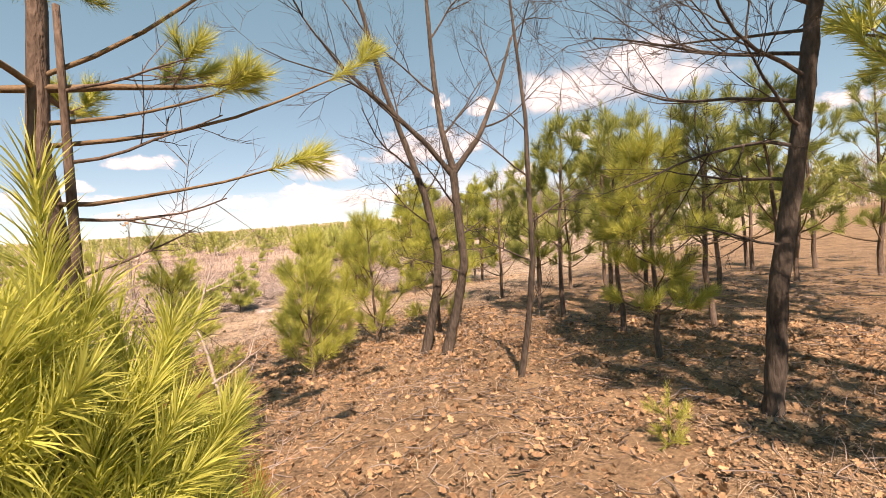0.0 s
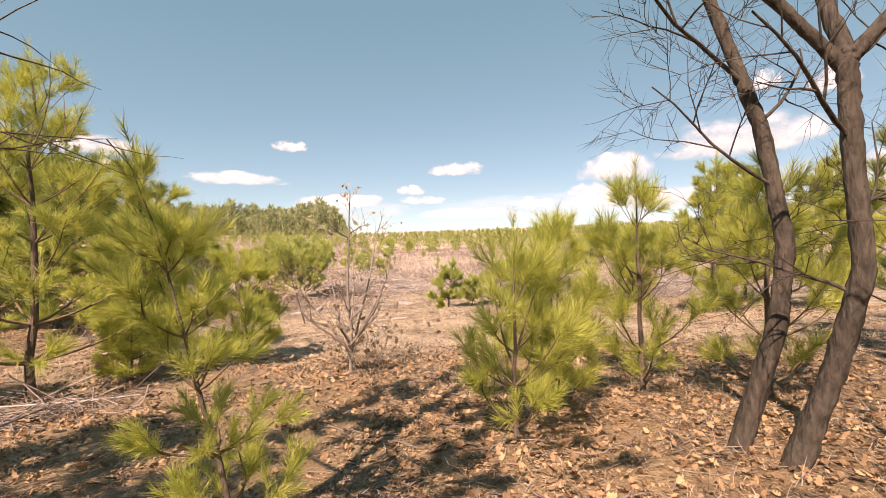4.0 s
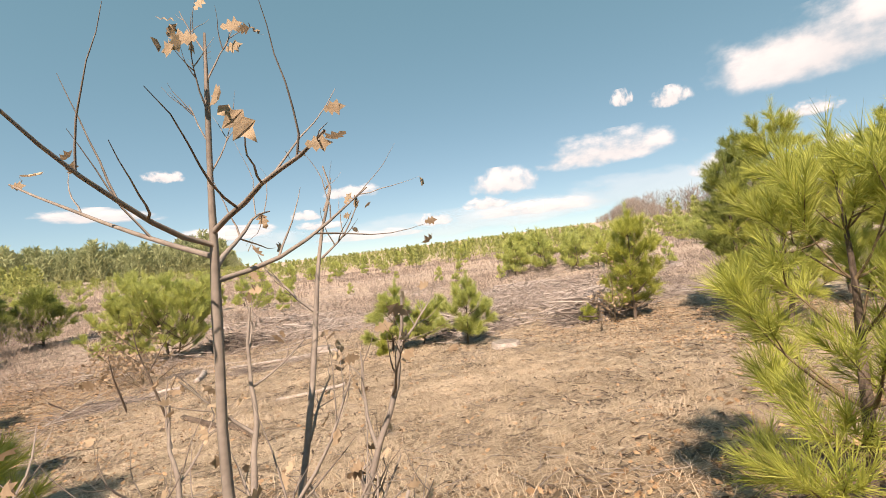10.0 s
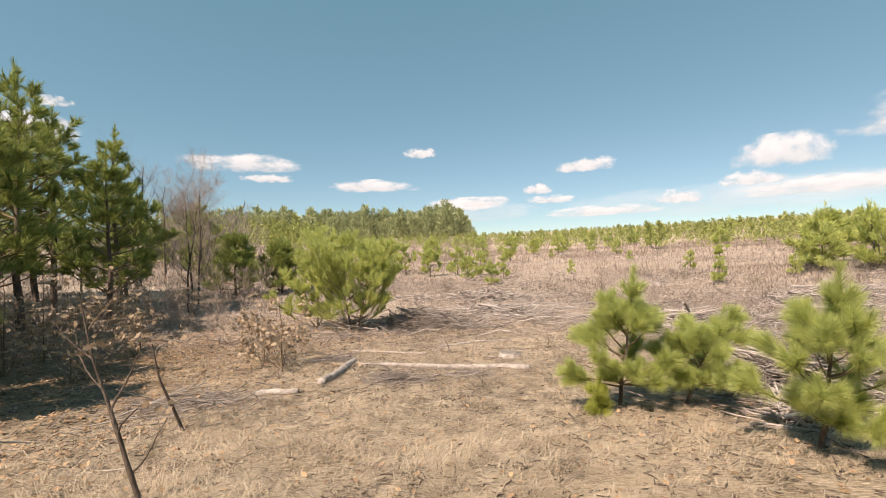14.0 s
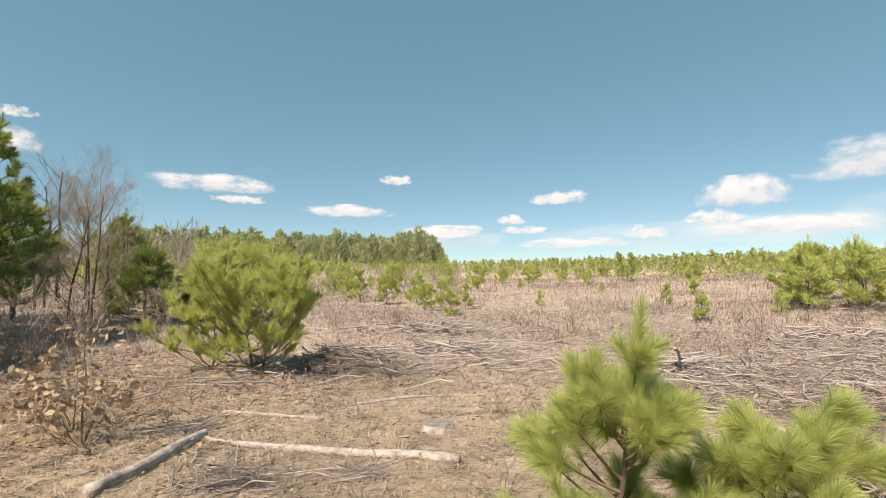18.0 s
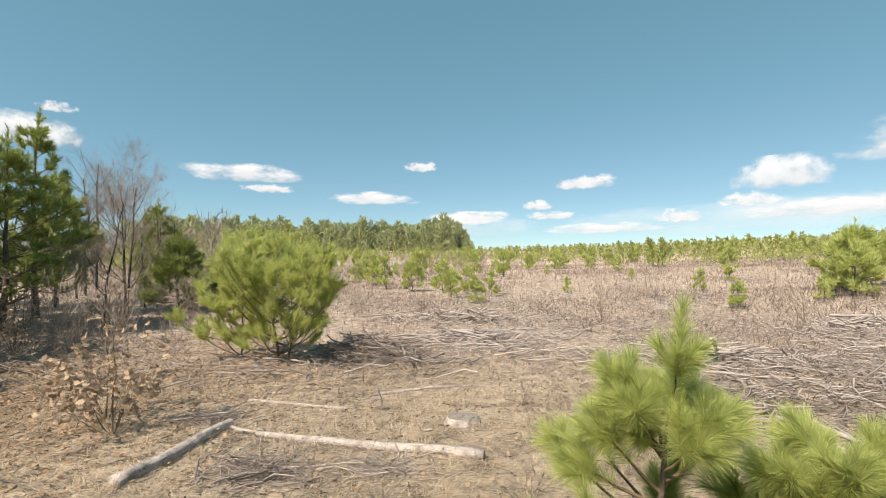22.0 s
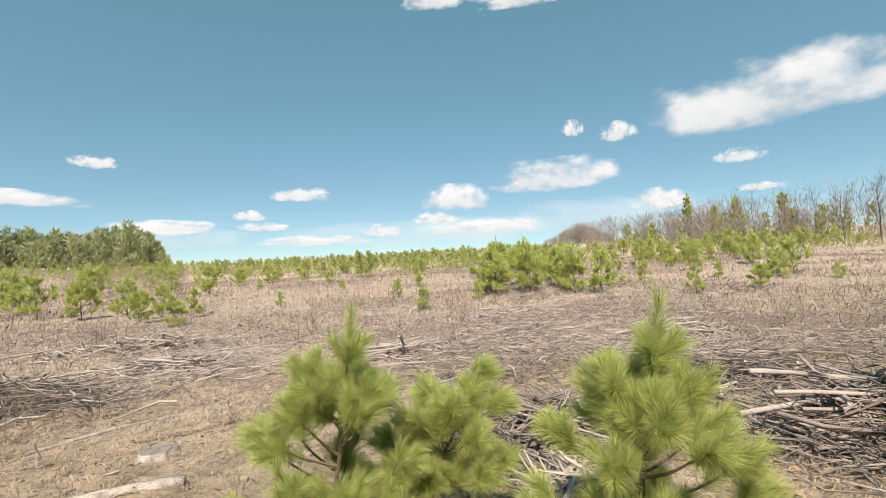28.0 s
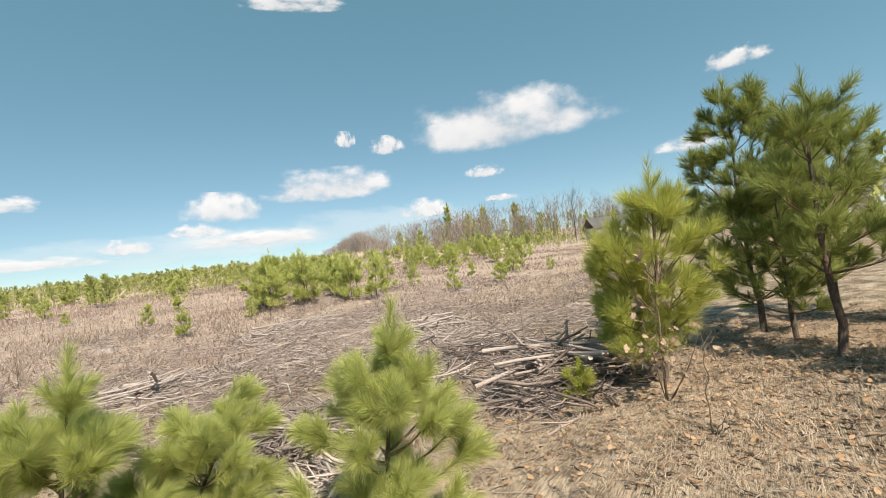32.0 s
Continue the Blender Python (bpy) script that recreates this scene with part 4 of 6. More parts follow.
def stump(x, y, r, h, seed):
    rng = np.random.default_rng(seed)
    root = thing("tree_stump", x, y, "low weathered saw-cut tree stump in dry grass", "stump", sink=0.04)
    n = 28
    a = np.arange(n) * 2 * np.pi / n
    flare = 1 + 0.07 * np.sin(a * 5 + seed) + 0.05 * rng.normal(size=n)
    rings = []
    for f, k in ((0, 1.35), (0.35, 1.12), (0.8, 1.02), (0.97, 1.0), (1.0, 0.96)):
        rings.append(np.stack([np.cos(a) * r * k * flare, np.sin(a) * r * k * flare, np.full(n, f * (h + 0.04))], 1))
    v = np.concatenate(rings)
    i, j = np.meshgrid(np.arange(4), np.arange(n), indexing="ij")
    f4 = np.stack([i * n + j, i * n + (j + 1) % n, (i + 1) * n + (j + 1) % n, (i + 1) * n + j], -1).reshape(-1, 4)
    part("bark", mesh_of("stump_bark", v, f4, BARK_LOG, True), root)
    rr = [0.0, 0.3, 0.6, 0.85, 0.965]
    tv = np.concatenate([np.stack([np.cos(a) * r * k * flare, np.sin(a) * r * k * flare, h + 0.042 + 0.006 * rng.normal(size=n)], 1) for k in rr])
    i, j = np.meshgrid(np.arange(4), np.arange(n), indexing="ij")
    tf = np.stack([i * n + j, i * n + (j + 1) % n, (i + 1) * n + (j + 1) % n, (i + 1) * n + j], -1).reshape(-1, 4)
    part("cut_face", mesh_of("stump_face", tv, tf, CUT_WOOD), root, "grey cracked cut face")


stump(-0.55, 4.6, 0.2, 0.08, 1)
stump(2.35, -1.25, 0.26, 0.1, 2)
stump(20.6, 10.6, 0.3, 0.25, 3)
stump(7.0, 19.0, 0.25, 0.2, 4)


# ---- the young pines before which the walk ends ----
NEAR = dict(count=330, needle=0.135, width=0.0019, bent=True, material=NEEDLE_NEAR, clear=0.2, whorls=2, per=4, twigs=1, shoot=0.2, rise=(0.8, 0.8), bare=0.6, tufts=5, arm=0.45, top=0.4)
pine("young_pine", 0.68, 1.2, 101, "young red pine with thick bottle-brush tufts", "young pines in the clearing", **NEAR, height=1.45, spread=0.5, lean=(0.12, -0.3), trunk_r=0.026,
     forks=((0.62, 0.42, 2.9, 0.95), (0.58, 0.34, -1.2, 0.6), (0.52, 0.38, 0.3, 0.55), (0.45, 0.5, 3.3, 0.35), (0.36, 0.62, 2.6, 0.2), (0.34, 0.6, -2.3, 0.12), (0.32, 0.55, -0.6, 0.2), (0.3, 0.5, 0.9, 0.3), (0.25, 0.65, -2.9, 0.0), (0.62, 0.35, 1.4, 0.7), (0.3, 0.5, -1.5, 0.15), (0.2, 0.55, 3.4, 0.0), (0.22, 0.5, -0.9, 0.05), (0.7, 0.36, 2.7, 0.85), (0.66, 0.34, -2.6, 0.6), (0.5, 0.48, -2.8, 0.5), (0.54, 0.42, -0.2, 0.5), (0.42, 0.5, 2.2, 0.4), (0.24, 0.7, 0.1, 0.05)))
pine("young_pine", 1.46, 1.25, 102, "young red pine leaning aside, thick tufts", "young pines in the clearing", **NEAR, height=0.95, spread=0.5, lean=(0.3, -0.25), trunk_r=0.022,
     forks=((0.85, 0.36, 0.3, 0.5), (0.8, 0.3, 2.6, 0.8), (0.7, 0.4, -0.4, 0.3), (0.52, 0.5, -1.8, 0.2), (0.46, 0.5, 3.0, 0.3), (0.4, 0.55, -2.6, 0.1), (0.4, 0.5, -0.9, 0.1), (0.35, 0.45, 0.8, 0.2), (0.55, 0.4, 1.5, 0.3), (0.66, 0.36, -2.2, 0.5), (0.3, 0.6, -1.4, 0.05), (0.6, 0.4, 3.4, 0.5)))
pine("young_pine", 1.98, -0.2, 103, "bushy young red pine with thick tufts", "young pines in the clearing", **NEAR, height=1.38, spread=0.55, lean=(0.05, -0.25), trunk_r=0.026,
     forks=((0.74, 0.3, 0.2, 0.75), (0.72, 0.3, 2.8, 0.75), (0.68, 0.34, -1.3, 0.6), (0.52, 0.48, -0.3, 0.4), (0.5, 0.44, -1.5, 0.3), (0.46, 0.5, 2.6, 0.4), (0.5, 0.4, 1.4, 0.5), (0.3, 0.6, -2.2, 0.15), (0.3, 0.6, -0.9, 0.1), (0.28, 0.6, 2.9, 0.1), (0.3, 0.5, 0.5, 0.2), (0.22, 0.55, -1.6, 0.05), (0.6, 0.42, -2.2, 0.6), (0.4, 0.55, -1.0, 0.3), (0.42, 0.5, -2.8, 0.3), (0.62, 0.36, 0.9, 0.6)))
pine("pine_seedling", 0.36, 0.85, 104, "small pine seedling in dry grass", "", count=127, needle=0.1, width=0.0034, bent=True, height=0.3, spread=0.12, clear=0.1, whorls=2, per=3, twigs=1, shoot=0.1)
pine("pine_seedling", 5.0, -0.55, 105, "small pine seedling by the brush pile", "", count=127, needle=0.1, width=0.0034, height=0.35, spread=0.2, clear=0.1, whorls=2, per=4, twigs=1, shoot=0.1)

# ---- pines beside the end of the walk ----
pine("pine_tree", 5.6, -1.35, 111, "bright young pine beside a brown-leaved oak sapling", "", count=74, needle=0.19, width=0.0047, bare=0.5, thin=0.08,
     height=2.35, spread=1.25, clear=0.1, whorls=6, per=5, twigs=3, forks=((0.55, 0.95, -1.3, 1.15), (0.5, 0.8, 1.7, 1.0), (0.42, 1.0, -1.7, 0.7), (0.35, 0.9, -2.0, 0.4)), shoot=0.2, rise=(0.65, 1.0), flat=0.75, lean=(0.0, -0.15))
pine("pine_tree", 6.0, -0.95, 117, "slender pine leader beside a bushier pine", "", count=64, needle=0.15, width=0.0052,
     height=1.85, spread=0.65, clear=0.15, whorls=6, per=5, twigs=2, shoot=0.17, rise=(0.55, 1.0))
pine("pine_tree", 8.35, -2.35, 112, "pine tree with upswept boughs and clear lower trunk", "", count=78, needle=0.17, width=0.0075, material=NEEDLE_WOOD,
     height=3.7, spread=1.75, clear=0.12, whorls=8, per=5, twigs=4, shoot=0.22, rise=(0.5, 1.0), thin=0.05)
pine("pine_tree", 6.7, -3.05, 113, "pine tree with a bare straight lower trunk", "", count=64, needle=0.15, width=0.0057, material=NEEDLE_WOOD,
     height=3.1, spread=1.4, clear=0.3, whorls=6, per=4, twigs=4, shoot=0.2, rise=(0.4, 1.0), trunk_r=0.05)
pine("pine_tree", 7.6, -2.7, 114, "slim pine with thin dark trunk", "", count=70, needle=0.15, width=0.006, material=NEEDLE_WOOD,
     height=2.5, spread=1.2, clear=0.14, whorls=6, per=4, twigs=3, shoot=0.18)
pine("pine_tree", 9.6, -3.4, 115, "pine tree with dense dark boughs", "", count=64, needle=0.15, width=0.0075, material=NEEDLE_WOOD,
     height=3.4, spread=1.5, clear=0.15, whorls=8, per=5, twigs=3, shoot=0.18)
pine("pine_tree", 5.35, -4.75, 116, "bushy pine tree beside the path", "", count=64, needle=0.15, width=0.0052,
     height=3.2, spread=1.25, clear=0.12, whorls=8, per=5, twigs=3, shoot=0.18, rise=(0.5, 0.9))
pine("pine_tree", 7.9, -5.2, 118, "bushy pine tree behind the path", "", count=64, needle=0.15, width=0.0069,
     height=3.3, spread=1.2, clear=0.12, whorls=8, per=5, twigs=3, shoot=0.18)

# ---- the round pine with two heads, by the brush pile ----
BUSH = dict(count=72, needle=0.17, width=0.0075, material=NEEDLE_FIELD, shoot=0.24, bare=0.55, twigs=3, rise=(0.9, 0.9))
pine("bushy_pine", -5.2, 8.9, 121, "broad round pine bush with bright green tufts", "", **BUSH, height=2.6, spread=2.9, clear=0.08, whorls=6, per=7, flat=0.55, lean=(-0.85, 0.0))
pine("bushy_pine", -4.98, 8.78, 122, "round pine bush grown together with its neighbour", "", **BUSH, height=2.1, spread=2.2, clear=0.2, whorls=5, per=7, flat=0.55, lean=(0.68, -0.15))
pine("bushy_pine", -6.55, 9.5, 123, "round pine bush grown together with its neighbour", "", **BUSH, height=1.9, spread=2.0, clear=0.05, whorls=5, per=6, flat=0.55)

# ---- pines along the first half of the walk ----
pine("pine_tree", -5.25, -8.0, 131, "open-crowned young pine with long upturned boughs", "", count=62, needle=0.14, width=0.0046,
     height=3.4, spread=1.8, clear=0.1, whorls=7, per=5, twigs=4, bare=0.6, shoot=0.2, rise=(0.4, 1.0))
pine("pine_tree", -6.3, -8.7, 152, "low-boughed young pine beside the open-crowned one", "", count=81, needle=0.14, width=0.0052,
     height=1.3, spread=1.2, clear=0.06, whorls=5, per=5, twigs=3, shoot=0.18, rise=(0.35, 0.9))
pine("young_pine", -4.55, -7.5, 153, "small low pine under the larger boughs", "", count=81, needle=0.13, width=0.0046,
     height=0.9, spread=0.6, clear=0.1, whorls=4, per=5, twigs=2, shoot=0.16)
pine("pine_tree", -5.0, -6.1, 132, "dense dark young pine", "", count=70, needle=0.14, width=0.0055,
     height=3.0, spread=1.45, clear=0.08, whorls=7, per=6, twigs=3, shoot=0.18, rise=(0.6, 0.95), flat=0.8, bare=0.55)
pine("pine_tree", -5.8, -4.6, 133, "dense dark young pine", "", count=99, needle=0.14, width=0.0057,
     height=2.6, spread=1.05, clear=0.08, whorls=8, per=6, twigs=3, shoot=0.17)
pine("young_pine", -3.45, -6.65, 134, "small bright young pine with a crooked stem", "", count=99, needle=0.14, width=0.0046,
     height=1.5, spread=0.95, clear=0.12, whorls=5, per=5, twigs=2, shoot=0.17, lean=(-0.2, 0.0))
pine("young_pine", 0.2, -8.1, 135, "leaning young pine beside the path", "", count=58, needle=0.15, width=0.0044,
     height=1.62, spread=0.8, clear=0.12, whorls=6, per=4, twigs=2, shoot=0.18, lean=(0.3, 0.05), rise=(0.7, 0.9), thin=0.08, bare=0.55, trunk_r=0.032)
pine("young_pine", -2.2, -11.66, 141, "thin crooked pine sapling with sparse tufts", "", count=90, needle=0.07, width=0.0022,
     height=1.48, spread=0.3, clear=0.1, whorls=6, per=4, twigs=1, shoot=0.12, lean=(-0.34, 0.0), trunk_r=0.014)
AIRY = dict(count=58, needle=0.14, width=0.0038, clear=0.06, per=4, twigs=2, shoot=0.17, rise=(0.9, 1.0), thin=0.15, bare=0.55)
pine("young_pine", -0.86, -10.4, 142, "bright young pine with several leaders beside the bare oaks", "", **AIRY, height=1.25, spread=0.62, whorls=4, forks=((0.45, 0.55, 0.3, 1.2), (0.4, 0.5, 2.6, 1.1), (0.3, 0.6, -1.2, 0.6)))
pine("young_pine", -0.35, -9.9, 143, "bright young pine beside the bare oaks", "", **AIRY, height=1.25, spread=0.6, whorls=4, forks=((0.4, 0.5, 0.8, 1.1), (0.4, 0.45, -2.4, 0.9)))
pine("young_pine", 0.5, -9.7, 144, "bushy young pine behind the bare oaks", "", **AIRY, height=1.8, spread=0.85, whorls=5, forks=((0.5, 0.6, 3.0, 1.1), (0.45, 0.6, -0.4, 1.0)))
pine("young_pine", 1.35, -10.1, 145, "bushy young pine behind the bare oaks", "", **AIRY, height=1.9, spread=0.9, whorls=5)
pine("young_pine", -3.13, -14.06, 146, "young pine brushing past, bright soft tufts", "", count=150, needle=0.1, width=0.0024, bent=True,
     height=1.22, spread=0.4, clear=0.1, whorls=6, per=4, twigs=2, shoot=0.18, rise=(0.6, 0.8), bare=0.5)
pine("pine_tree", 1.15, -13.3, 150, "pine with bright low boughs by the dark trunk", "", count=75, needle=0.13, width=0.0045, height=2.1, spread=0.75, clear=0.2, whorls=6, per=4, twigs=2, shoot=0.17)
pine("pine_sapling", -0.48, -13.95, 147, "small pine sapling on leaf litter", "", count=28, needle=0.06, width=0.0025, height=0.3, spread=0.14, clear=0.15, whorls=2, per=3, twigs=1, shoot=0.07)
pine("dying_pine", -2.7, -12.9, 148, "half-dead pine sapling with orange needles", "", count=72, needle=0.1, width=0.0034, material=NEEDLE_DRY, height=0.8, spread=0.35, clear=0.1, whorls=4, per=4, twigs=1, shoot=0.12)

for k, (x, y, h, s, c) in enumerate((
        (2.49, -11.48, 3.0, 1.1, 0.3), (2.89, -12.02, 3.0, 1.1, 0.35), (1.95, -12.6, 2.6, 0.8, 0.35), (2.5, -13.4, 2.8, 0.9, 0.3), (3.4, -12.3, 3.0, 1.1, 0.3), (3.9, -13.8, 3.2, 1.1, 0.3), (3.2, -10.6, 2.8, 1.1, 0.2),
        (5.0, -12.8, 3.4, 1.2, 0.25), (4.8, -11.0, 3.0, 1.2, 0.2), (6.4, -13.6, 3.4, 1.3, 0.2), (6.6, -11.6, 3.2, 1.3, 0.2), (5.6, -15.0, 3.6, 1.3, 0.25), (8.2, -12.6, 3.6, 1.4, 0.15), (4.2, -9.0, 2.8, 1.2, 0.12), (6.2, -8.6, 3.0, 1.3, 0.12), (7.4, -14.6, 3.8, 1.5, 0.1), (8.6, -13.6, 3.8, 1.5, 0.1), (9.6, -12.2, 3.8, 1.5, 0.1), (7.2, -10.4, 3.4, 1.4, 0.1), (9.0, -9.6, 3.6, 1.5, 0.1), (5.4, -9.9, 3.0, 1.3, 0.1), (10.6, -15.0, 4.0, 1.6, 0.1))):
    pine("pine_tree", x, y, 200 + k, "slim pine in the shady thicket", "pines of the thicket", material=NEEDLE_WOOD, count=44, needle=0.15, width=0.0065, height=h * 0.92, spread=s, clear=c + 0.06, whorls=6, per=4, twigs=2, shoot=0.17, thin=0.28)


# unseen pines, added only to throw shade on the thicket and the litter
for k, (x, y, h) in enumerate(((1.0, -15.3, 5.0), (2.5, -15.6, 5.2), (4.2, -15.6, 5.5), (-0.7, -16.4, 5.0), (-4.3, -13.4, 3.7), (-5.2, -12.2, 3.7), (-5.2, -14.8, 4.8))):
    pine("tall_pine", x, y, 230 + k, "unseen tall pine added to cast shade", "pines of the thicket", count=28, needle=0.16, width=0.012, height=h, spread=1.7, clear=0.35, whorls=7, per=5, twigs=3, shoot=0.24, trunk_r=0.08)


# ---- bare broadleaf trees ----
def ramify(rng, p, d, length, r, level, lines, ends, spread=0.55, rise=0.12, kids=(3, 5), keep=1.0, wander=0.22):
    n = 6
    pts, dd = [np.asarray(p, float)], unit(d)
    for i in range(n):
        dd = unit(dd + rng.normal(size=3) * wander / 2.2 + np.array([0, 0, rise / n]))
        pts.append(pts[-1] + dd * length / n)
    pts = np.array(pts)
    rad = r * np.linspace(1, 0.35 if level else 0.2, n + 1)
    lines.append((pts, rad))
    if level == 0:
        ends.append(pts[-1])
        return
    for k in range(rng.integers(*kids)):
        f = rng.uniform(0.25, 1.0)
        i = min(n - 1, int(f * n))
        q = pts[i] + (pts[i + 1] - pts[i]) * (f * n - i)
        side = unit(np.cross(dd, rng.normal(size=3)))
        ramify(rng, q, unit(dd * (1 - spread * 0.5) + side * spread * rng.uniform(0.6, 1.3)), length * rng.uniform(0.4, 0.68), max(0.0018, rad[i] * 0.6), level - 1, lines, ends, spread, rise, kids, keep, wander)
    ends.append(pts[-1])


def bare_tree(name, x, y, seed, label, stems, category="tree", group="", levels=3, kids=(3, 5), leaves=0, leaf=0.07, bark=None, sides=5, spread=0.55, rise=0.15, fine=None):
    """Stems: (points relative to the foot, radii, list of limbs (fraction, way, length, radius))."""
    rng = np.random.default_rng(seed)
    root = thing(name, x, y, label, category, group, 0.04)
    ends = []
    for pts, rad, limbs in stems:
        pts, rad = np.asarray(pts, float), np.asarray(rad, float)
        t = np.linspace(0, 1, len(pts))
        tt = np.linspace(0, 1, (9 if rad[0] > 0.03 else 3) * len(pts))
        smooth = np.stack([np.interp(tt, t, pts[:, i]) for i in range(3)], 1)
        if rad[0] < 0.02:
            smooth += rng.normal(size=smooth.shape) * 0.02 * tt[:, None]
        smooth[1:-1] = (smooth[:-2] + smooth[1:-1] * 2 + smooth[2:]) / 4
        part("trunk" if rad[0] > 0.025 else "stem", gnarled(mesh_of("stem", *tubes([(smooth, np.interp(tt, t, rad))], 12 if rad[0] > 0.03 else 6), bark or OAK_BARK, True), float(rad[0]) * 0.06, seed), root)
        for f, way, ln, r in limbs:
            q = np.array([np.interp(f, t, pts[:, i]) for i in range(3)])
            lines = []
            ramify(rng, q, way, ln, r, levels, lines, ends, spread, rise, kids)
            thick = [b for b in lines if b[1][0] > 0.0065]
            thin = [b for b in lines if b[1][0] <= 0.0065]
            limb = root
            if thick:
                limb = part("limb", mesh_of("limb", *tubes(thick, sides + 1), bark or OAK_BARK, True), root)
            if thin:
                tagged(part("twigwork", mesh_of("twigwork", *tubes(thin, 3), fine or BARE_TWIG), limb), kind="stuff")
    if leaves and ends:
        e = np.array(ends)[rng.integers(0, len(ends), leaves)] + rng.normal(size=(leaves, 3)) * 0.025
        tagged(part("dry_foliage", leaf_heap("dead_leaves", "", rng, e[:, 0], e[:, 1], e[:, 2] - leaf * 0.3, rng.uniform(0.7, 1.25, leaves) * leaf, DEAD_LEAF, 1.0, False), root, "curled dry brown oak leaves"), kind="stuff")
    return root


# two leafless oaks at the gap in the trees
bare_tree("oak_tree", 0.37, -11.21, 301, "leafless oak with forked rough grey trunk", [
    ([(0, 0, 0), (0.12, -0.13, 0.58), (0.19, -0.22, 1.07), (0.17, -0.19, 1.67), (0.16, -0.18, 2.06), (0.18, -0.17, 2.15)], (0.066, 0.052, 0.048, 0.046, 0.044, 0.04),
     [(0.35, (-0.6, 0.5, 0.5), 0.7, 0.012), (0.5, (0.8, 0.3, 0.3), 0.8, 0.013), (0.62, (-0.8, -0.2, 0.35), 0.9, 0.014), (0.8, (0.7, 0.4, 0.4), 0.9, 0.014)]),
    ([(0.17, -0.17, 2.05), (-0.15, -0.1, 2.4), (-0.55, 0.0, 2.75), (-1.0, 0.1, 3.1)], (0.034, 0.028, 0.022, 0.014), [(0.5, (-0.7, 0.3, 0.6), 1.2, 0.014), (0.75, (-0.9, -0.3, 0.2), 1.3, 0.012), (1.0, (-0.6, 0.2, 0.8), 1.2, 0.012)]),
    ([(0.18, -0.17, 2.1), (0.2, 0.0, 2.6), (0.28, 0.15, 3.3), (0.3, 0.2, 4.4)], (0.042, 0.035, 0.03, 0.018), [(0.3, (0.8, 0.2, 0.6), 1.3, 0.015), (0.55, (-0.5, 0.5, 0.7), 1.2, 0.014), (0.8, (0.4, -0.4, 0.8), 1.3, 0.013)]),
    ([(0.18, -0.17, 2.1), (0.5, -0.3, 2.5), (0.9, -0.3, 3.1), (1.2, -0.35, 3.8)], (0.036, 0.03, 0.024, 0.014), [(0.4, (0.9, 0.0, 0.3), 1.2, 0.013), (0.7, (0.3, 0.6, 0.7), 1.2, 0.013), (1.0, (0.7, -0.3, 0.7), 1.1, 0.01)]),
], levels=3, kids=(4, 7), fine=OAK_BARK, spread=0.65)
bare_tree("oak_tree", 0.31, -10.91, 302, "leafless oak with slender leaning grey trunk", [
    ([(0, 0, 0), (0.15, -0.14, 0.77), (0.18, -0.17, 1.21), (0.11, -0.1, 1.87), (0.02, -0.02, 2.28), (-0.2, 0.15, 3.2), (-0.45, 0.3, 4.6)], (0.06, 0.05, 0.045, 0.042, 0.036, 0.028, 0.016),
     [(0.3, (0.5, 0.6, 0.4), 0.7, 0.01), (0.42, (-0.8, 0.1, 0.35), 0.9, 0.012), (0.52, (0.7, 0.4, 0.5), 1.0, 0.013), (0.62, (-0.9, -0.2, 0.5), 1.2, 0.014), (0.75, (0.5, 0.5, 0.7), 1.1, 0.013), (0.9, (-0.4, 0.5, 0.9), 1.1, 0.011)]),
], levels=3, kids=(4, 7), fine=OAK_BARK, spread=0.65)
# slim tree in front of the thicket, and the dark trunk beside it
bare_tree("slim_tree", 0.16, -12.42, 303, "slim half-dead tree with thin crooked branches", [
    ([(0, 0, 0), (0.06, -0.09, 0.57), (0.1, -0.15, 1.1), (0.1, -0.16, 1.81), (0.11, -0.17, 2.41), (0.05, -0.12, 3.6)], (0.031, 0.027, 0.025, 0.022, 0.018, 0.009),
     [(0.25, (0.8, 0.3, 0.1), 0.6, 0.008), (0.4, (-0.8, 0.3, 0.3), 0.8, 0.009), (0.5, (0.8, -0.3, 0.4), 0.9, 0.009), (0.62, (-0.7, 0.5, 0.5), 0.9, 0.009), (0.75, (0.6, 0.5, 0.6), 0.9, 0.008), (0.9, (-0.3, -0.6, 0.8), 0.8, 0.007)]),
], levels=2, kids=(4, 7), fine=OAK_BARK, spread=0.65)
bare_tree("dark_pine_trunk", 0.2, -14.33, 304, "dark pine trunk with a mass of dead twiggy branches", [
    ([(0, 0, 0), (0.06, -0.06, 0.9), (0.2, -0.2, 1.9), (0.3, -0.3, 2.8), (0.45, -0.4, 5.2)], (0.062, 0.054, 0.048, 0.042, 0.028),
     [(0.3, (-0.7, 0.5, 0.15), 0.6, 0.01), (0.4, (0.1, 0.9, 0.2), 0.8, 0.012), (0.45, (-0.6, 0.6, 0.25), 1.1, 0.013), (0.48, (-0.9, 0.2, 0.2), 0.9, 0.013), (0.52, (-0.2, 0.9, 0.25), 1.2, 0.014), (0.56, (-0.7, 0.5, 0.3), 1.2, 0.014), (0.6, (-0.4, 0.8, 0.2), 1.3, 0.013), (0.64, (0.3, 0.8, 0.3), 1.2, 0.012), (0.68, (-0.7, 0.6, 0.2), 1.2, 0.012), (0.75, (-0.2, 0.9, 0.2), 1.2, 0.011)]),
], category="tree", levels=3, kids=(4, 7), fine=OAK_BARK, spread=0.65)
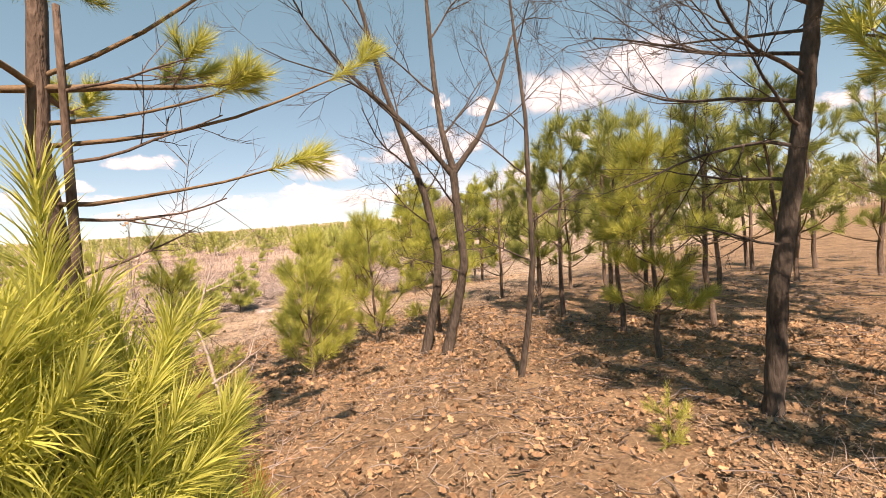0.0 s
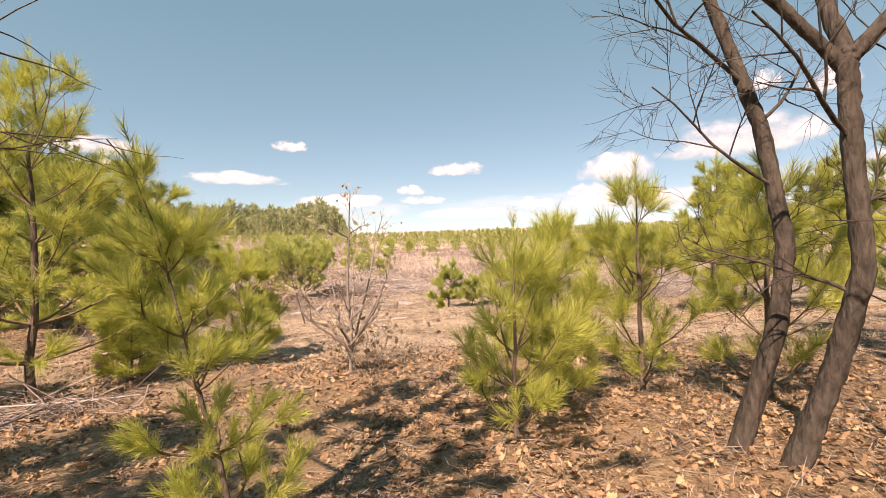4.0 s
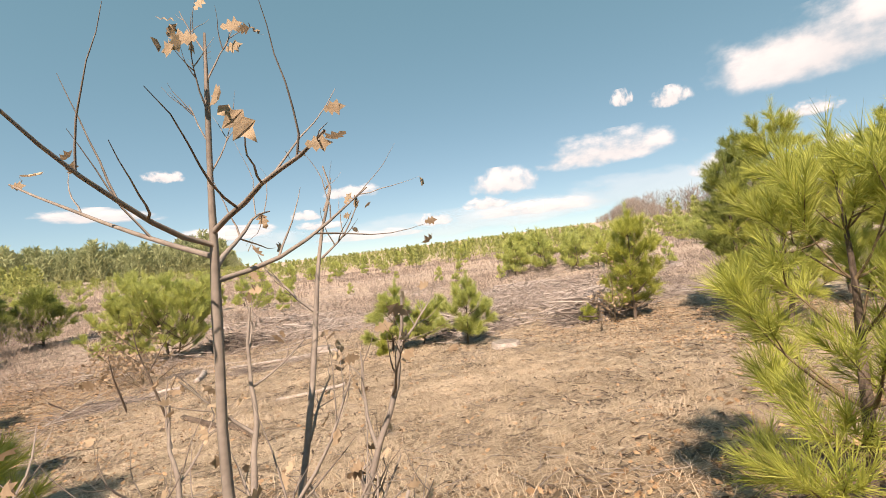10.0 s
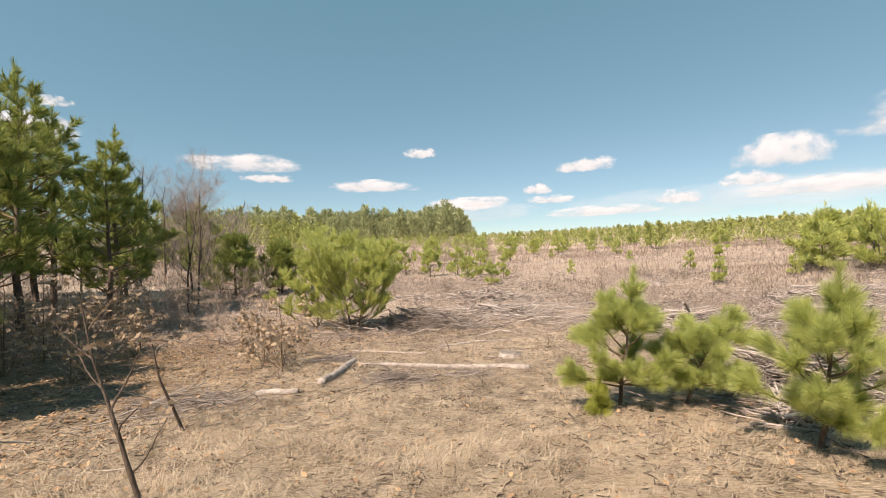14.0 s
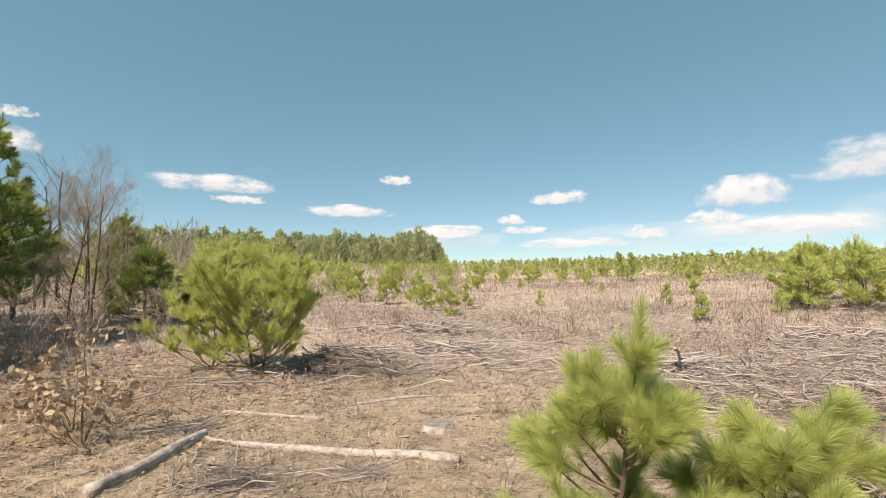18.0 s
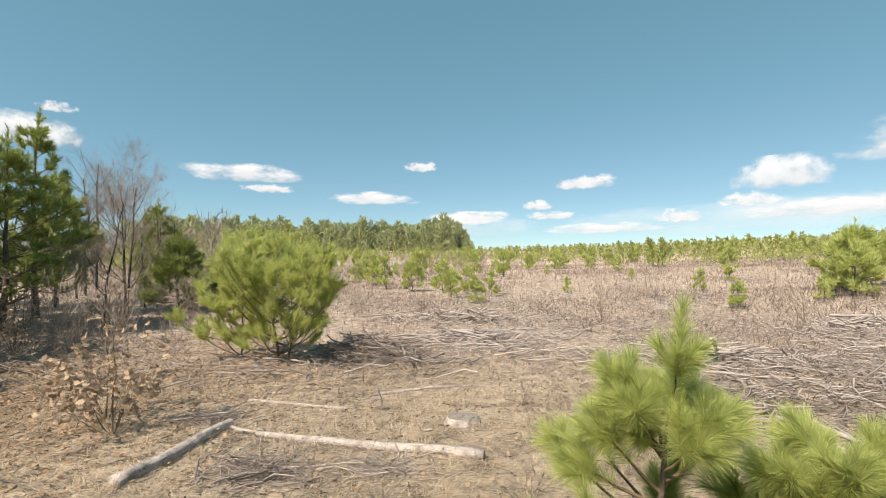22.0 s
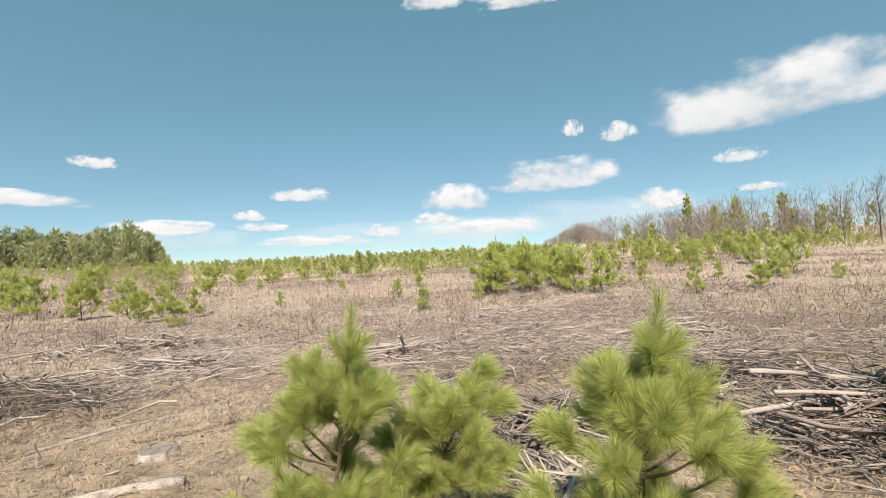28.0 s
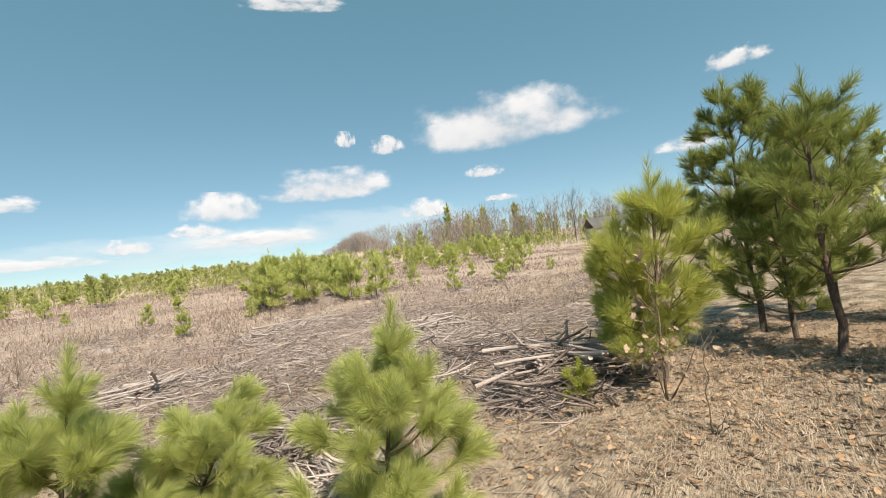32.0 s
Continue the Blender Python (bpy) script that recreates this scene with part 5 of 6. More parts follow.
pine("tall_pine", -3.05, -12.2, 305, "tall pine with dead lower branches and high green tufts", "", count=109, needle=0.12, width=0.0041,
     height=5.2, spread=1.9, clear=0.42, whorls=6, per=4, twigs=4, shoot=0.14, trunk_r=0.075, rise=(0.2, 0.5), thin=0.15, forks=((0.33, 1.2, -0.8, -0.05), (0.38, 1.7, -0.2, 0.1), (0.44, 1.5, -0.55, 0.4), (0.4, 0.9, -0.4, 0.0)))
bare_tree("dead_snag", -2.95, -12.35, 306, "dead grey snag with long bare arching branches", [
    ([(0, 0, 0.0), (0, 0, 1.0), (0.02, 0, 2.6)], (0.03, 0.026, 0.014),
     [(0.55, (0.75, -0.55, 0.05), 0.6, 0.009), (0.62, (0.8, 0.1, 0.1), 0.55, 0.008), (0.7, (0.9, -0.4, 0.08), 0.65, 0.009), (0.78, (0.85, -0.55, 0.12), 0.7, 0.009), (0.88, (0.6, -0.6, 0.25), 0.6, 0.008), (0.4, (0.8, -0.25, 0.0), 0.65, 0.008)]),
], category="tree", levels=2, kids=(4, 7), bark=PINE_BARK, fine=PINE_BARK, spread=0.7)
bare_tree("dead_sapling", -2.36, -12.78, 307, "dead sapling with curling bark-less grey branches", [
    ([(0, 0, 0), (-0.08, 0.05, 0.4), (-0.16, 0.08, 0.8), (-0.24, 0.1, 1.15)], (0.014, 0.012, 0.009, 0.004),
     [(0.3, (0.1, -0.4, 0.3), 0.35, 0.007), (0.5, (-0.5, -0.5, 0.3), 0.5, 0.008), (0.7, (0.2, -0.6, 0.3), 0.4, 0.007), (0.85, (-0.3, -0.4, 0.5), 0.5, 0.007), (0.95, (0.15, -0.3, 0.6), 0.4, 0.007), (0.4, (-0.7, 0.1, 0.3), 0.5, 0.007)]),
], category="tree", levels=2, kids=(3, 5), bark=GREY_WOOD, fine=GREY_WOOD, spread=0.8)


def sapling(name, x, y, seed, label, height, stems, leaves, leaf=0.075, width=0.35, r=0.012, category="oak sapling", levels=1, side=6, group=""):
    rng = np.random.default_rng(seed)
    made = []
    for s in range(stems):
        a = rng.uniform(0, 6.283)
        main = s == 0
        h = height * (1 if main else rng.uniform(0.3, 0.75))
        off = 0 if main else width * rng.uniform(0.5, 1.2)
        n = 6
        t = np.linspace(0, 1, n)
        pts = np.stack([np.cos(a) * off * t**0.8, np.sin(a) * off * t**0.8, h * t], 1) + rng.normal(size=(n, 3)) * 0.02 * np.array([1, 1, 0.3]) * t[:, None]
        rr = r * (1 if main else 0.5)
        limbs = []
        for k in range(side if main else 3):
            f = rng.uniform(0.2, 0.98)
            b = rng.uniform(0, 6.283)
            limbs.append((f, (math.cos(b), math.sin(b), rng.uniform(0.4, 0.95)), width * rng.uniform(0.5, 1.15) * (1.25 - 0.6 * f), max(0.0022, rr * 0.45 * (1 - 0.5 * f))))
        made.append((pts, rr * np.linspace(1, 0.25, n), limbs))
    return bare_tree(name, x, y, seed + 1, label, made, category, group, levels, (2, 5), leaves, leaf, TWIG, 4, 0.55, 0.2)


WHORL = [(0.755 + 0.012 * k, (math.cos(k * 1.26 + 0.2), math.sin(k * 1.26 + 0.2), 0.32), 0.52 + 0.07 * (k % 3), 0.008) for k in range(5)]
TOP = [(0.86 + 0.03 * k, (math.cos(k * 2.1), math.sin(k * 2.1), 1.3), 0.16, 0.003) for k in range(5)]
LOW = [(0.22 + 0.022 * k, (math.cos(k * 2.4), math.sin(k * 2.4), 0.45 + 0.08 * (k % 4)), 0.42 + 0.06 * (k % 3), 0.008) for k in range(9)]
VASE = []
for k, (a, reach, tall) in enumerate(((0.1, 0.5, 1.4), (1.05, 0.78, 1.95), (2.0, 0.55, 1.1), (2.8, 0.68, 1.2), (3.5, 0.6, 0.95), (4.5, 0.4, 0.8), (5.6, 0.45, 1.0), (0.6, 0.45, 0.9), (1.5, 0.6, 1.4))):
    c, d = math.cos(a), math.sin(a)
    VASE.append(([(0, 0, 0.18 + 0.03 * k), (0.3 * reach * c, 0.3 * reach * d, 0.3 + 0.2 * tall), (0.7 * reach * c, 0.7 * reach * d, 0.62 * tall + 0.08), (0.9 * reach * c, 0.9 * reach * d, 0.84 * tall), (reach * c, reach * d, tall)], (0.015, 0.0135, 0.0105, 0.0075, 0.004),
                 [(0.35, (c, d, 0.4), 0.32, 0.007), (0.55, (-d, c, 0.8), 0.3, 0.007), (0.7, (d, -c, 0.7), 0.28, 0.006), (0.85, (c, d, 0.9), 0.22, 0.005)]))
bare_tree("oak_sapling", -2.04, -7.98, 321, "leafless oak sapling with a few curled brown leaves", [
    ([(0, 0, 0), (0.02, 0.02, 0.5), (-0.02, 0.0, 1.0), (0.0, 0.01, 1.5), (0.03, 0.0, 2.15)], (0.02, 0.018, 0.015, 0.011, 0.004), WHORL + LOW + TOP)] + VASE,
    "oak sapling", levels=1, kids=(3, 6), leaves=170, leaf=0.058, bark=BARE_TWIG, sides=4, spread=0.6, rise=0.35)
sapling("oak_sapling", -4.95, 3.9, 322, "oak sapling full of dry orange-brown leaves", 1.35, 10, 420, 0.1, 0.6, 0.014, levels=2)
sapling("oak_sapling", -5.7, 4.6, 323, "oak sapling full of dry orange-brown leaves", 1.2, 7, 230, 0.1, 0.5, 0.013, levels=2)
bare_tree("bare_sapling", -3.45, -1.32, 324, "thin crooked sapling with bare forked branches", [
    ([(0, 0, 0), (-0.09, -0.03, 0.35), (-0.2, -0.06, 0.8), (-0.31, -0.1, 1.2), (-0.34, -0.16, 1.7)], (0.022, 0.018, 0.014, 0.009, 0.004),
     [(0.22, (0.7, 0.2, 0.5), 0.45, 0.008), (0.4, (0.6, -0.4, 0.8), 0.5, 0.009), (0.5, (0.5, 0.3, 0.9), 0.6, 0.01), (0.6, (-0.7, 0.2, 0.5), 0.45, 0.008), (0.75, (-0.6, -0.3, 0.7), 0.4, 0.007), (0.85, (0.5, 0.2, 0.8), 0.4, 0.006)])],
    "sapling", levels=1, kids=(2, 4), leaves=22, leaf=0.07, bark=PINE_BARK, fine=TWIG)
bare_tree("bare_sapling", -4.4, 0.4, 319, "dark crooked sapling with a few bare branches", [
    ([(0, 0, 0), (-0.05, -0.12, 0.35), (-0.1, -0.25, 0.7), (-0.13, -0.3, 1.1)], (0.02, 0.017, 0.012, 0.005),
     [(0.35, (0.8, 0.3, 0.5), 0.5, 0.006), (0.55, (-0.7, 0.1, 0.5), 0.5, 0.006), (0.7, (0.5, -0.2, 0.9), 0.4, 0.006), (0.85, (-0.5, 0.3, 0.7), 0.35, 0.005)])],
    "sapling", levels=1, kids=(2, 4), leaves=26, leaf=0.075, bark=PINE_BARK, fine=TWIG)
sapling("oak_sapling", 4.95, -1.45, 325, "oak sapling with hanging brown leaves among pine boughs", 1.5, 5, 90, 0.085, 0.4, 0.014, levels=2)
sapling("oak_sapling", 4.2, -1.9, 326, "thin sapling with a few brown leaves", 0.9, 3, 16, 0.07, 0.25, 0.008)
sapling("oak_sapling", -4.6, -7.2, 327, "low oak sprouts with brown leaves under pines", 1.0, 6, 90, 0.08, 0.4, 0.01)
sapling("bare_shrub", 0.3, 5.5, 328, "bare thin shrub in the grass", 0.5, 8, 6, 0.05, 0.3, 0.006, "shrub")
sapling("bare_shrub", -2.6, 7.0, 329, "tangle of bare thin shrub stems", 0.9, 16, 10, 0.05, 0.7, 0.006, "shrub")
sapling("bare_shrub", -1.6, 7.6, 330, "tangle of bare thin shrub stems", 0.8, 16, 10, 0.05, 0.7, 0.006, "shrub")
sapling("bare_shrub", 0.2, 2.6, 331, "small bare shrub in dry grass", 0.35, 7, 5, 0.05, 0.25, 0.005, "shrub")
sapling("bare_shrub", -1.0, 2.2, 332, "small bare shrub by the fallen log", 0.35, 9, 5, 0.05, 0.3, 0.005, "shrub")
sapling("bare_shrub", 0.9, -2.6, 333, "small bare shrub in straw", 0.3, 8, 4, 0.05, 0.3, 0.005, "shrub")
sapling("oak_shrub", -1.85, -7.85, 334, "low oak sprouts with pale brown leaves at the sapling's foot", 0.6, 22, 150, 0.075, 0.5, 0.005, "shrub")
sapling("bare_shrub", 6.9, 0.2, 335, "thicket of bare grey stems over the brush pile", 1.1, 18, 6, 0.05, 0.9, 0.008, "shrub")
sapling("bare_shrub", 8.6, 1.8, 336, "thicket of bare grey stems over the brush", 1.0, 18, 6, 0.05, 0.9, 0.008, "shrub")
sapling("bare_shrub", -2.3, 2.75, 420, "small bare shrub by the fallen log", 0.42, 7, 4, 0.05, 0.28, 0.005, "shrub")
sapling("bare_shrub", -1.75, 2.6, 422, "small bare shrub by the fallen log", 0.38, 7, 4, 0.05, 0.28, 0.005, "shrub")
for k in range(26):
    u, v = wave(np.array([k * 3.7]), np.array([0.4]), 351)[0], wave(np.array([k * 5.3]), np.array([1.7]), 352)[0]
    sapling("bare_shrub", -7 + 1.15 * k + 3 * u, 9.5 + 15 * v + 0.35 * (k % 7), 360 + 2 * k, "bare mauve-brown shrub of thin upright stems on the cut field", 0.8 + 0.12 * (k % 5), 11, 0, 0.05, 0.5, 0.011, "shrub", 1, 5, "bare shrubs on the cut field")

for k, (x, y) in enumerate(((-9.5, 1.2), (-8.4, 2.8), (-10.5, 3.4), (-9.4, 5.4), (-11.0, 6.8), (-12.5, 9.0), (-8.2, -0.8), (-11.8, 1.0), (-12.6, 12.0), (-14.5, 14.0), (-10.3, -1.8), (-7.4, -3.0), (-13.2, 5.2), (-14.0, 7.6), (-12.2, 7.8), (-15.0, 9.6), (-16.0, 12.2), (-11.2, 4.8), (-13.4, 2.6), (-17.0, 6.0), (-15.0, 2.0), (-13.0, -0.4))):
    sapling("oak_shrub", x, y, 340 + k, "low oak brush with clinging brown leaves at the wood's edge", 1.3 + 0.5 * (k % 3), 8, 150, 0.11, 0.6, 0.012, "shrub", 1, 6, "oak brush at the wood's edge")

# ---- the wood on the left ----
# pines at x -9 to -15.4, y under 3.5: mostly unseen, added for shade
for k, (x, y, h, s, c) in enumerate((
        (-14.0, 4.5, 7.0, 2.1, 0.3), (-16.1, 8.4, 8.3, 2.7, 0.22), (-17.8, 14.2, 7.8, 1.9, 0.15), (-14.8, 6.4, 6.2, 1.8, 0.25), (-19.0, 9.8, 7.6, 2.2, 0.25), (-17.2, 3.2, 5.4, 2.0, 0.3), (-20.0, 5.6, 8.4, 2.4, 0.28), (-18.6, 11.8, 8.0, 2.0, 0.2),
        (-22.5, 14.5, 9.0, 2.3, 0.15), (-16.0, 0.2, 4.6, 1.8, 0.25), (-20.5, 17.5, 6.0, 1.8, 0.1), (-21.3, 24.8, 5.4, 1.6, 0.08), (-13.8, 16.8, 3.2, 1.2, 0.05), (-12.2, 18.5, 2.6, 1.1, 0.05), (-24.5, 8.0, 9.0, 2.5, 0.25), (-10.4, 0.9, 4.2, 1.6, 0.1), (-12.2, 0.6, 4.6, 1.7, 0.1), (-14.0, 0.9, 4.4, 1.6, 0.1), (-9.0, -0.6, 3.8, 1.4, 0.1), (-15.4, 11.0, 6.2, 1.9, 0.15), (-19.5, 1.0, 5.6, 2.0, 0.2), (-22.0, 11.5, 8.6, 2.4, 0.15), (-11.9, 2.6, 4.6, 1.5, 0.06), (-13.4, 2.8, 5.2, 1.6, 0.08), (-15.4, 3.4, 5.6, 1.6, 0.1), (-23.0, 6.6, 5.6, 1.8, 0.04), (-24.5, 11.0, 6.4, 1.9, 0.04), (-21.6, 8.4, 5.0, 1.6, 0.04), (-26.0, 14.0, 6.4, 1.9, 0.04), (-17.4, 6.6, 4.4, 1.4, 0.05))):
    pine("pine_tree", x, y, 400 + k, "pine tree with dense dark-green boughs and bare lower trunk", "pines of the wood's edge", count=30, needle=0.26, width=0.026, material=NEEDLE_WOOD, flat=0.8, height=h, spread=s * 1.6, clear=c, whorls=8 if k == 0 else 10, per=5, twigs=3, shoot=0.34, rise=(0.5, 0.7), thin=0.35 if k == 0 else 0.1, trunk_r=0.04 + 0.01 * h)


def crown_tree(x, y, seed, h, label, category="tree", group="", r=None, levels=3, leaves=0, kids=(3, 5), fine=None):
    rng = np.random.default_rng(seed)
    r = r or 0.0085 * h
    n = 7
    t = np.linspace(0, 1, n)
    pts = np.stack([rng.normal(size=n).cumsum() * 0.02 * h * t, rng.normal(size=n).cumsum() * 0.02 * h * t, h * 0.85 * t], 1)
    limbs = []
    for k in range(14):
        f = rng.uniform(0.2, 1.0)
        b = rng.uniform(0, 6.283)
        limbs.append((f, (math.cos(b) * 0.8, math.sin(b) * 0.8, rng.uniform(0.5, 1.2)), h * rng.uniform(0.14, 0.28), r * 0.4 * (1.1 - 0.7 * f)))
    return bare_tree("bare_tree", x, y, seed + 5, label, [(pts, r * np.linspace(1, 0.25, n), limbs)], category, group, levels, kids, leaves, 0.12, None, 4, 0.5, 0.25, fine)


for k, (x, y, h) in enumerate(((-23.5, 22.0, 8.0), (-25.3, 24.6, 9.4), (-22.0, 20.0, 6.5), (-26.5, 28.0, 8.5), (-24.5, 18.8, 7.0), (-16.0, 17.5, 4.5), (-17.5, 20.0, 4.8), (-19.0, 22.5, 5.0), (-13.3, 12.6, 5.2), (-14.2, 14.5, 6.2), (-15.6, 16.0, 6.4))):
    crown_tree(x, y, 500 + k, h, "leafless grey broadleaf tree with a fine twig crown", group="bare trees of the wood's edge", kids=(6, 9) if k > 7 else (4, 6) if k < 3 else (3, 5), fine=WEED if k > 7 else None)
for k, (x, y, h) in enumerate(((-9.5, -7.4, 4.6), (-10.5, -5.2, 5.2), (-8.6, -9.6, 4.2))):
    crown_tree(x, y, 530 + k, h, "slender leafless dead tree behind the pines", group="dead trees by the road", levels=2)

# ---- young pines out on the clearing: a few shapes, repeated ----
SHAPES = []
for k, (h, w) in enumerate(((1.4, 0.9), (1.5, 0.65), (1.3, 1.05), (1.55, 0.8), (1.35, 0.75), (1.45, 1.0))):
    SHAPES.append(dict(height=h, spread=w, clear=0.06, whorls=4 + k % 2, per=4 + k % 2, twigs=2, shoot=0.2, rise=(0.8, 1.0), flat=0.75, thin=0.25, lean=(0.1 * (k % 3) - 0.1, 0.06 * (k % 2))))
FIELD_A = (
    (16.3, 21.5, 3.2), (18.5, 20.9, 3.1), (19.6, 18.5, 2.6), (19.4, 15.9, 2.5), (9.75, 18.5, 1.3), (-2.65, 23.5, 1.7), (-1.1, 21.4, 1.5), (-9.3, 32.4, 2.3), (-7.0, 38.4, 2.8), (0.6, 44.2, 3.1),
    (21.3, 11.7, 1.5), (31.6, 12.1, 2.4), (25.2, 17.6, 1.5), (29.8, 12.6, 1.1), (29.9, 9.2, 1.0), (17.6, 24.0, 2.6), (21.5, 22.0, 2.4), (22.6, 17.8, 2.2), (17.4, 19.6, 3.2), (20.4, 20.4, 3.0), (18.9, 17.4, 2.8), (15.4, 20.4, 2.6), (17.0, 22.6, 3.4), (-1.9, 26.4, 2.0), (-3.6, 28.0, 2.4), (-0.4, 25.2, 1.6), (-7.6, 29.0, 2.6))
FIELD_B = (
    (40.7, 82.4, 3.6), (56.2, 29.0, 3.4), (24.0, 25.0, 2.2), (-5.5, 27.5, 2.2), (-11.0, 26.0, 2.4), (4.2, 27.0, 1.0), (6.4, 50.0, 2.6), (-13.0, 40.0, 3.0), (-3.0, 52.0, 3.0), (12.0, 46.0, 2.0),
    (34.0, 20.0, 2.2), (37.0, 24.0, 2.4), (40.0, 16.0, 2.2), (46.0, 22.0, 2.6), (50.0, 36.0, 3.0), (44.0, 30.0, 2.4), (14.0, 20.0, 1.2), (20.5, 24.8, 2.9))


def field_pines():
    protos = []
    spots = [*FIELD_A, *FIELD_B]
    rng = np.random.default_rng(66)
    while len(spots) < 222:
        r, a = rng.uniform(24, 95) , rng.uniform(-0.75, 1.25)
        x, y = r * math.sin(a), r * math.cos(a) - 2
        if a > -0.02 and r < 45 and rng.random() < 0.85:
            continue
        if wave(np.array(x * 0.06), np.array(y * 0.06), 71) < 0.42:
            continue
        spots.append((x, y, rng.uniform(1.0, 3.0) * (1 if r > 40 else 0.75)))
    label = "young pine standing in the cut-over field"
    for k, (x, y, h) in enumerate(spots):
        if k < 6:
            ob = pine("field_pine", x, y, 600 + k, label, "young pines of the field", count=15, needle=0.18, width=0.026, boughs_apart=False, material=NEEDLE_FIELD, **SHAPES[k])
            protos.append(ob)
        else:
            ob = copy_thing(protos[(k * 5 + k // 6) % 6], Matrix.Identity(4))
        ob.matrix_basis = pose(x, y, float(land(x, y)) - 0.04, 0, 0, (k * 77) % 360) @ Matrix.Diagonal((h / 1.65 * (0.8 + 0.35 * ((k * 37) % 10) / 10), h / 1.65, h / 1.65, 1))


field_pines()


# ---- far woods ----
def far_pines(name, label, rng, x, y, h, width, material=None, m=100, fine=0.026):
    """Many distant conifers: tufted whorls of blades round a thin stem."""
    n = len(x)
    base = land(x, y)
    s = np.repeat(np.arange(n), m)
    k = len(s)
    f = rng.random(k) ** 0.8
    a = rng.uniform(0, 6.283, k)
    hh = h[s]
    reach = width[s] * (1 - f) ** 0.9 * rng.uniform(0.35, 1.05, k) * (0.75 + 0.5 * wave(s * 3.7, a * 1.2 + f * 6, 81)) + 0.03 * hh
    at = np.stack([x[s] + np.cos(a) * reach * 0.75, y[s] + np.sin(a) * reach * 0.75, base[s] + hh * (0.12 + 0.86 * f)], 1)
    out = np.stack([np.cos(a) * 0.55, np.sin(a) * 0.55, np.full(k, 0.75)], 1) + rng.normal(size=(k, 3)) * 0.35
    out = unit(out)
    ln = hh * rng.uniform(0.06, 0.13, k)
    side = unit(np.cross(out, rng.normal(size=(k, 3)))) * (hh * fine)[:, None]
    v = np.stack([at - side, at + side, at + side * 0.5 + out * ln[:, None], at - side * 0.4 + out * (ln * 1.15)[:, None]], 1).reshape(-1, 3)
    f4 = np.arange(4 * k).reshape(-1, 4)
    tagged(new(name, mesh_of(name, v, f4, material or NEEDLE_FAR)), label, "woods", kind="stuff")


def far_bare(name, label, rng, x, y, h, material=None, m=110, fine=0.004):
    """Leafless crowns far off: upright fans of twigs."""
    n = len(x)
    base = land(x, y)
    s = np.repeat(np.arange(n), m)
    k = len(s)
    a = rng.uniform(0, 6.283, k)
    f = rng.uniform(0.0, 0.82, k) ** 0.8
    hh = h[s]
    out = hh * 0.16 * np.sqrt(rng.random(k)) * (0.3 + f)
    p0 = np.stack([x[s] + np.cos(a) * out, y[s] + np.sin(a) * out, base[s] + hh * f], 1)
    d = unit(np.stack([np.cos(a) * 0.5, np.sin(a) * 0.5, np.ones(k)], 1) + rng.normal(size=(k, 3)) * 0.3)
    ln = hh * rng.uniform(0.1, 0.27, k) * (1.15 - f * 0.5)
    side = unit(np.cross(d, rng.normal(size=(k, 3)))) * (hh * fine)[:, None]
    v = np.stack([p0 - side, p0 + side, p0 + d * ln[:, None]], 1).reshape(-1, 3)
    tagged(new(name, mesh_of(name, v, np.arange(3 * k).reshape(-1, 3), material or BARE_TWIG)), label, "woods", kind="stuff")


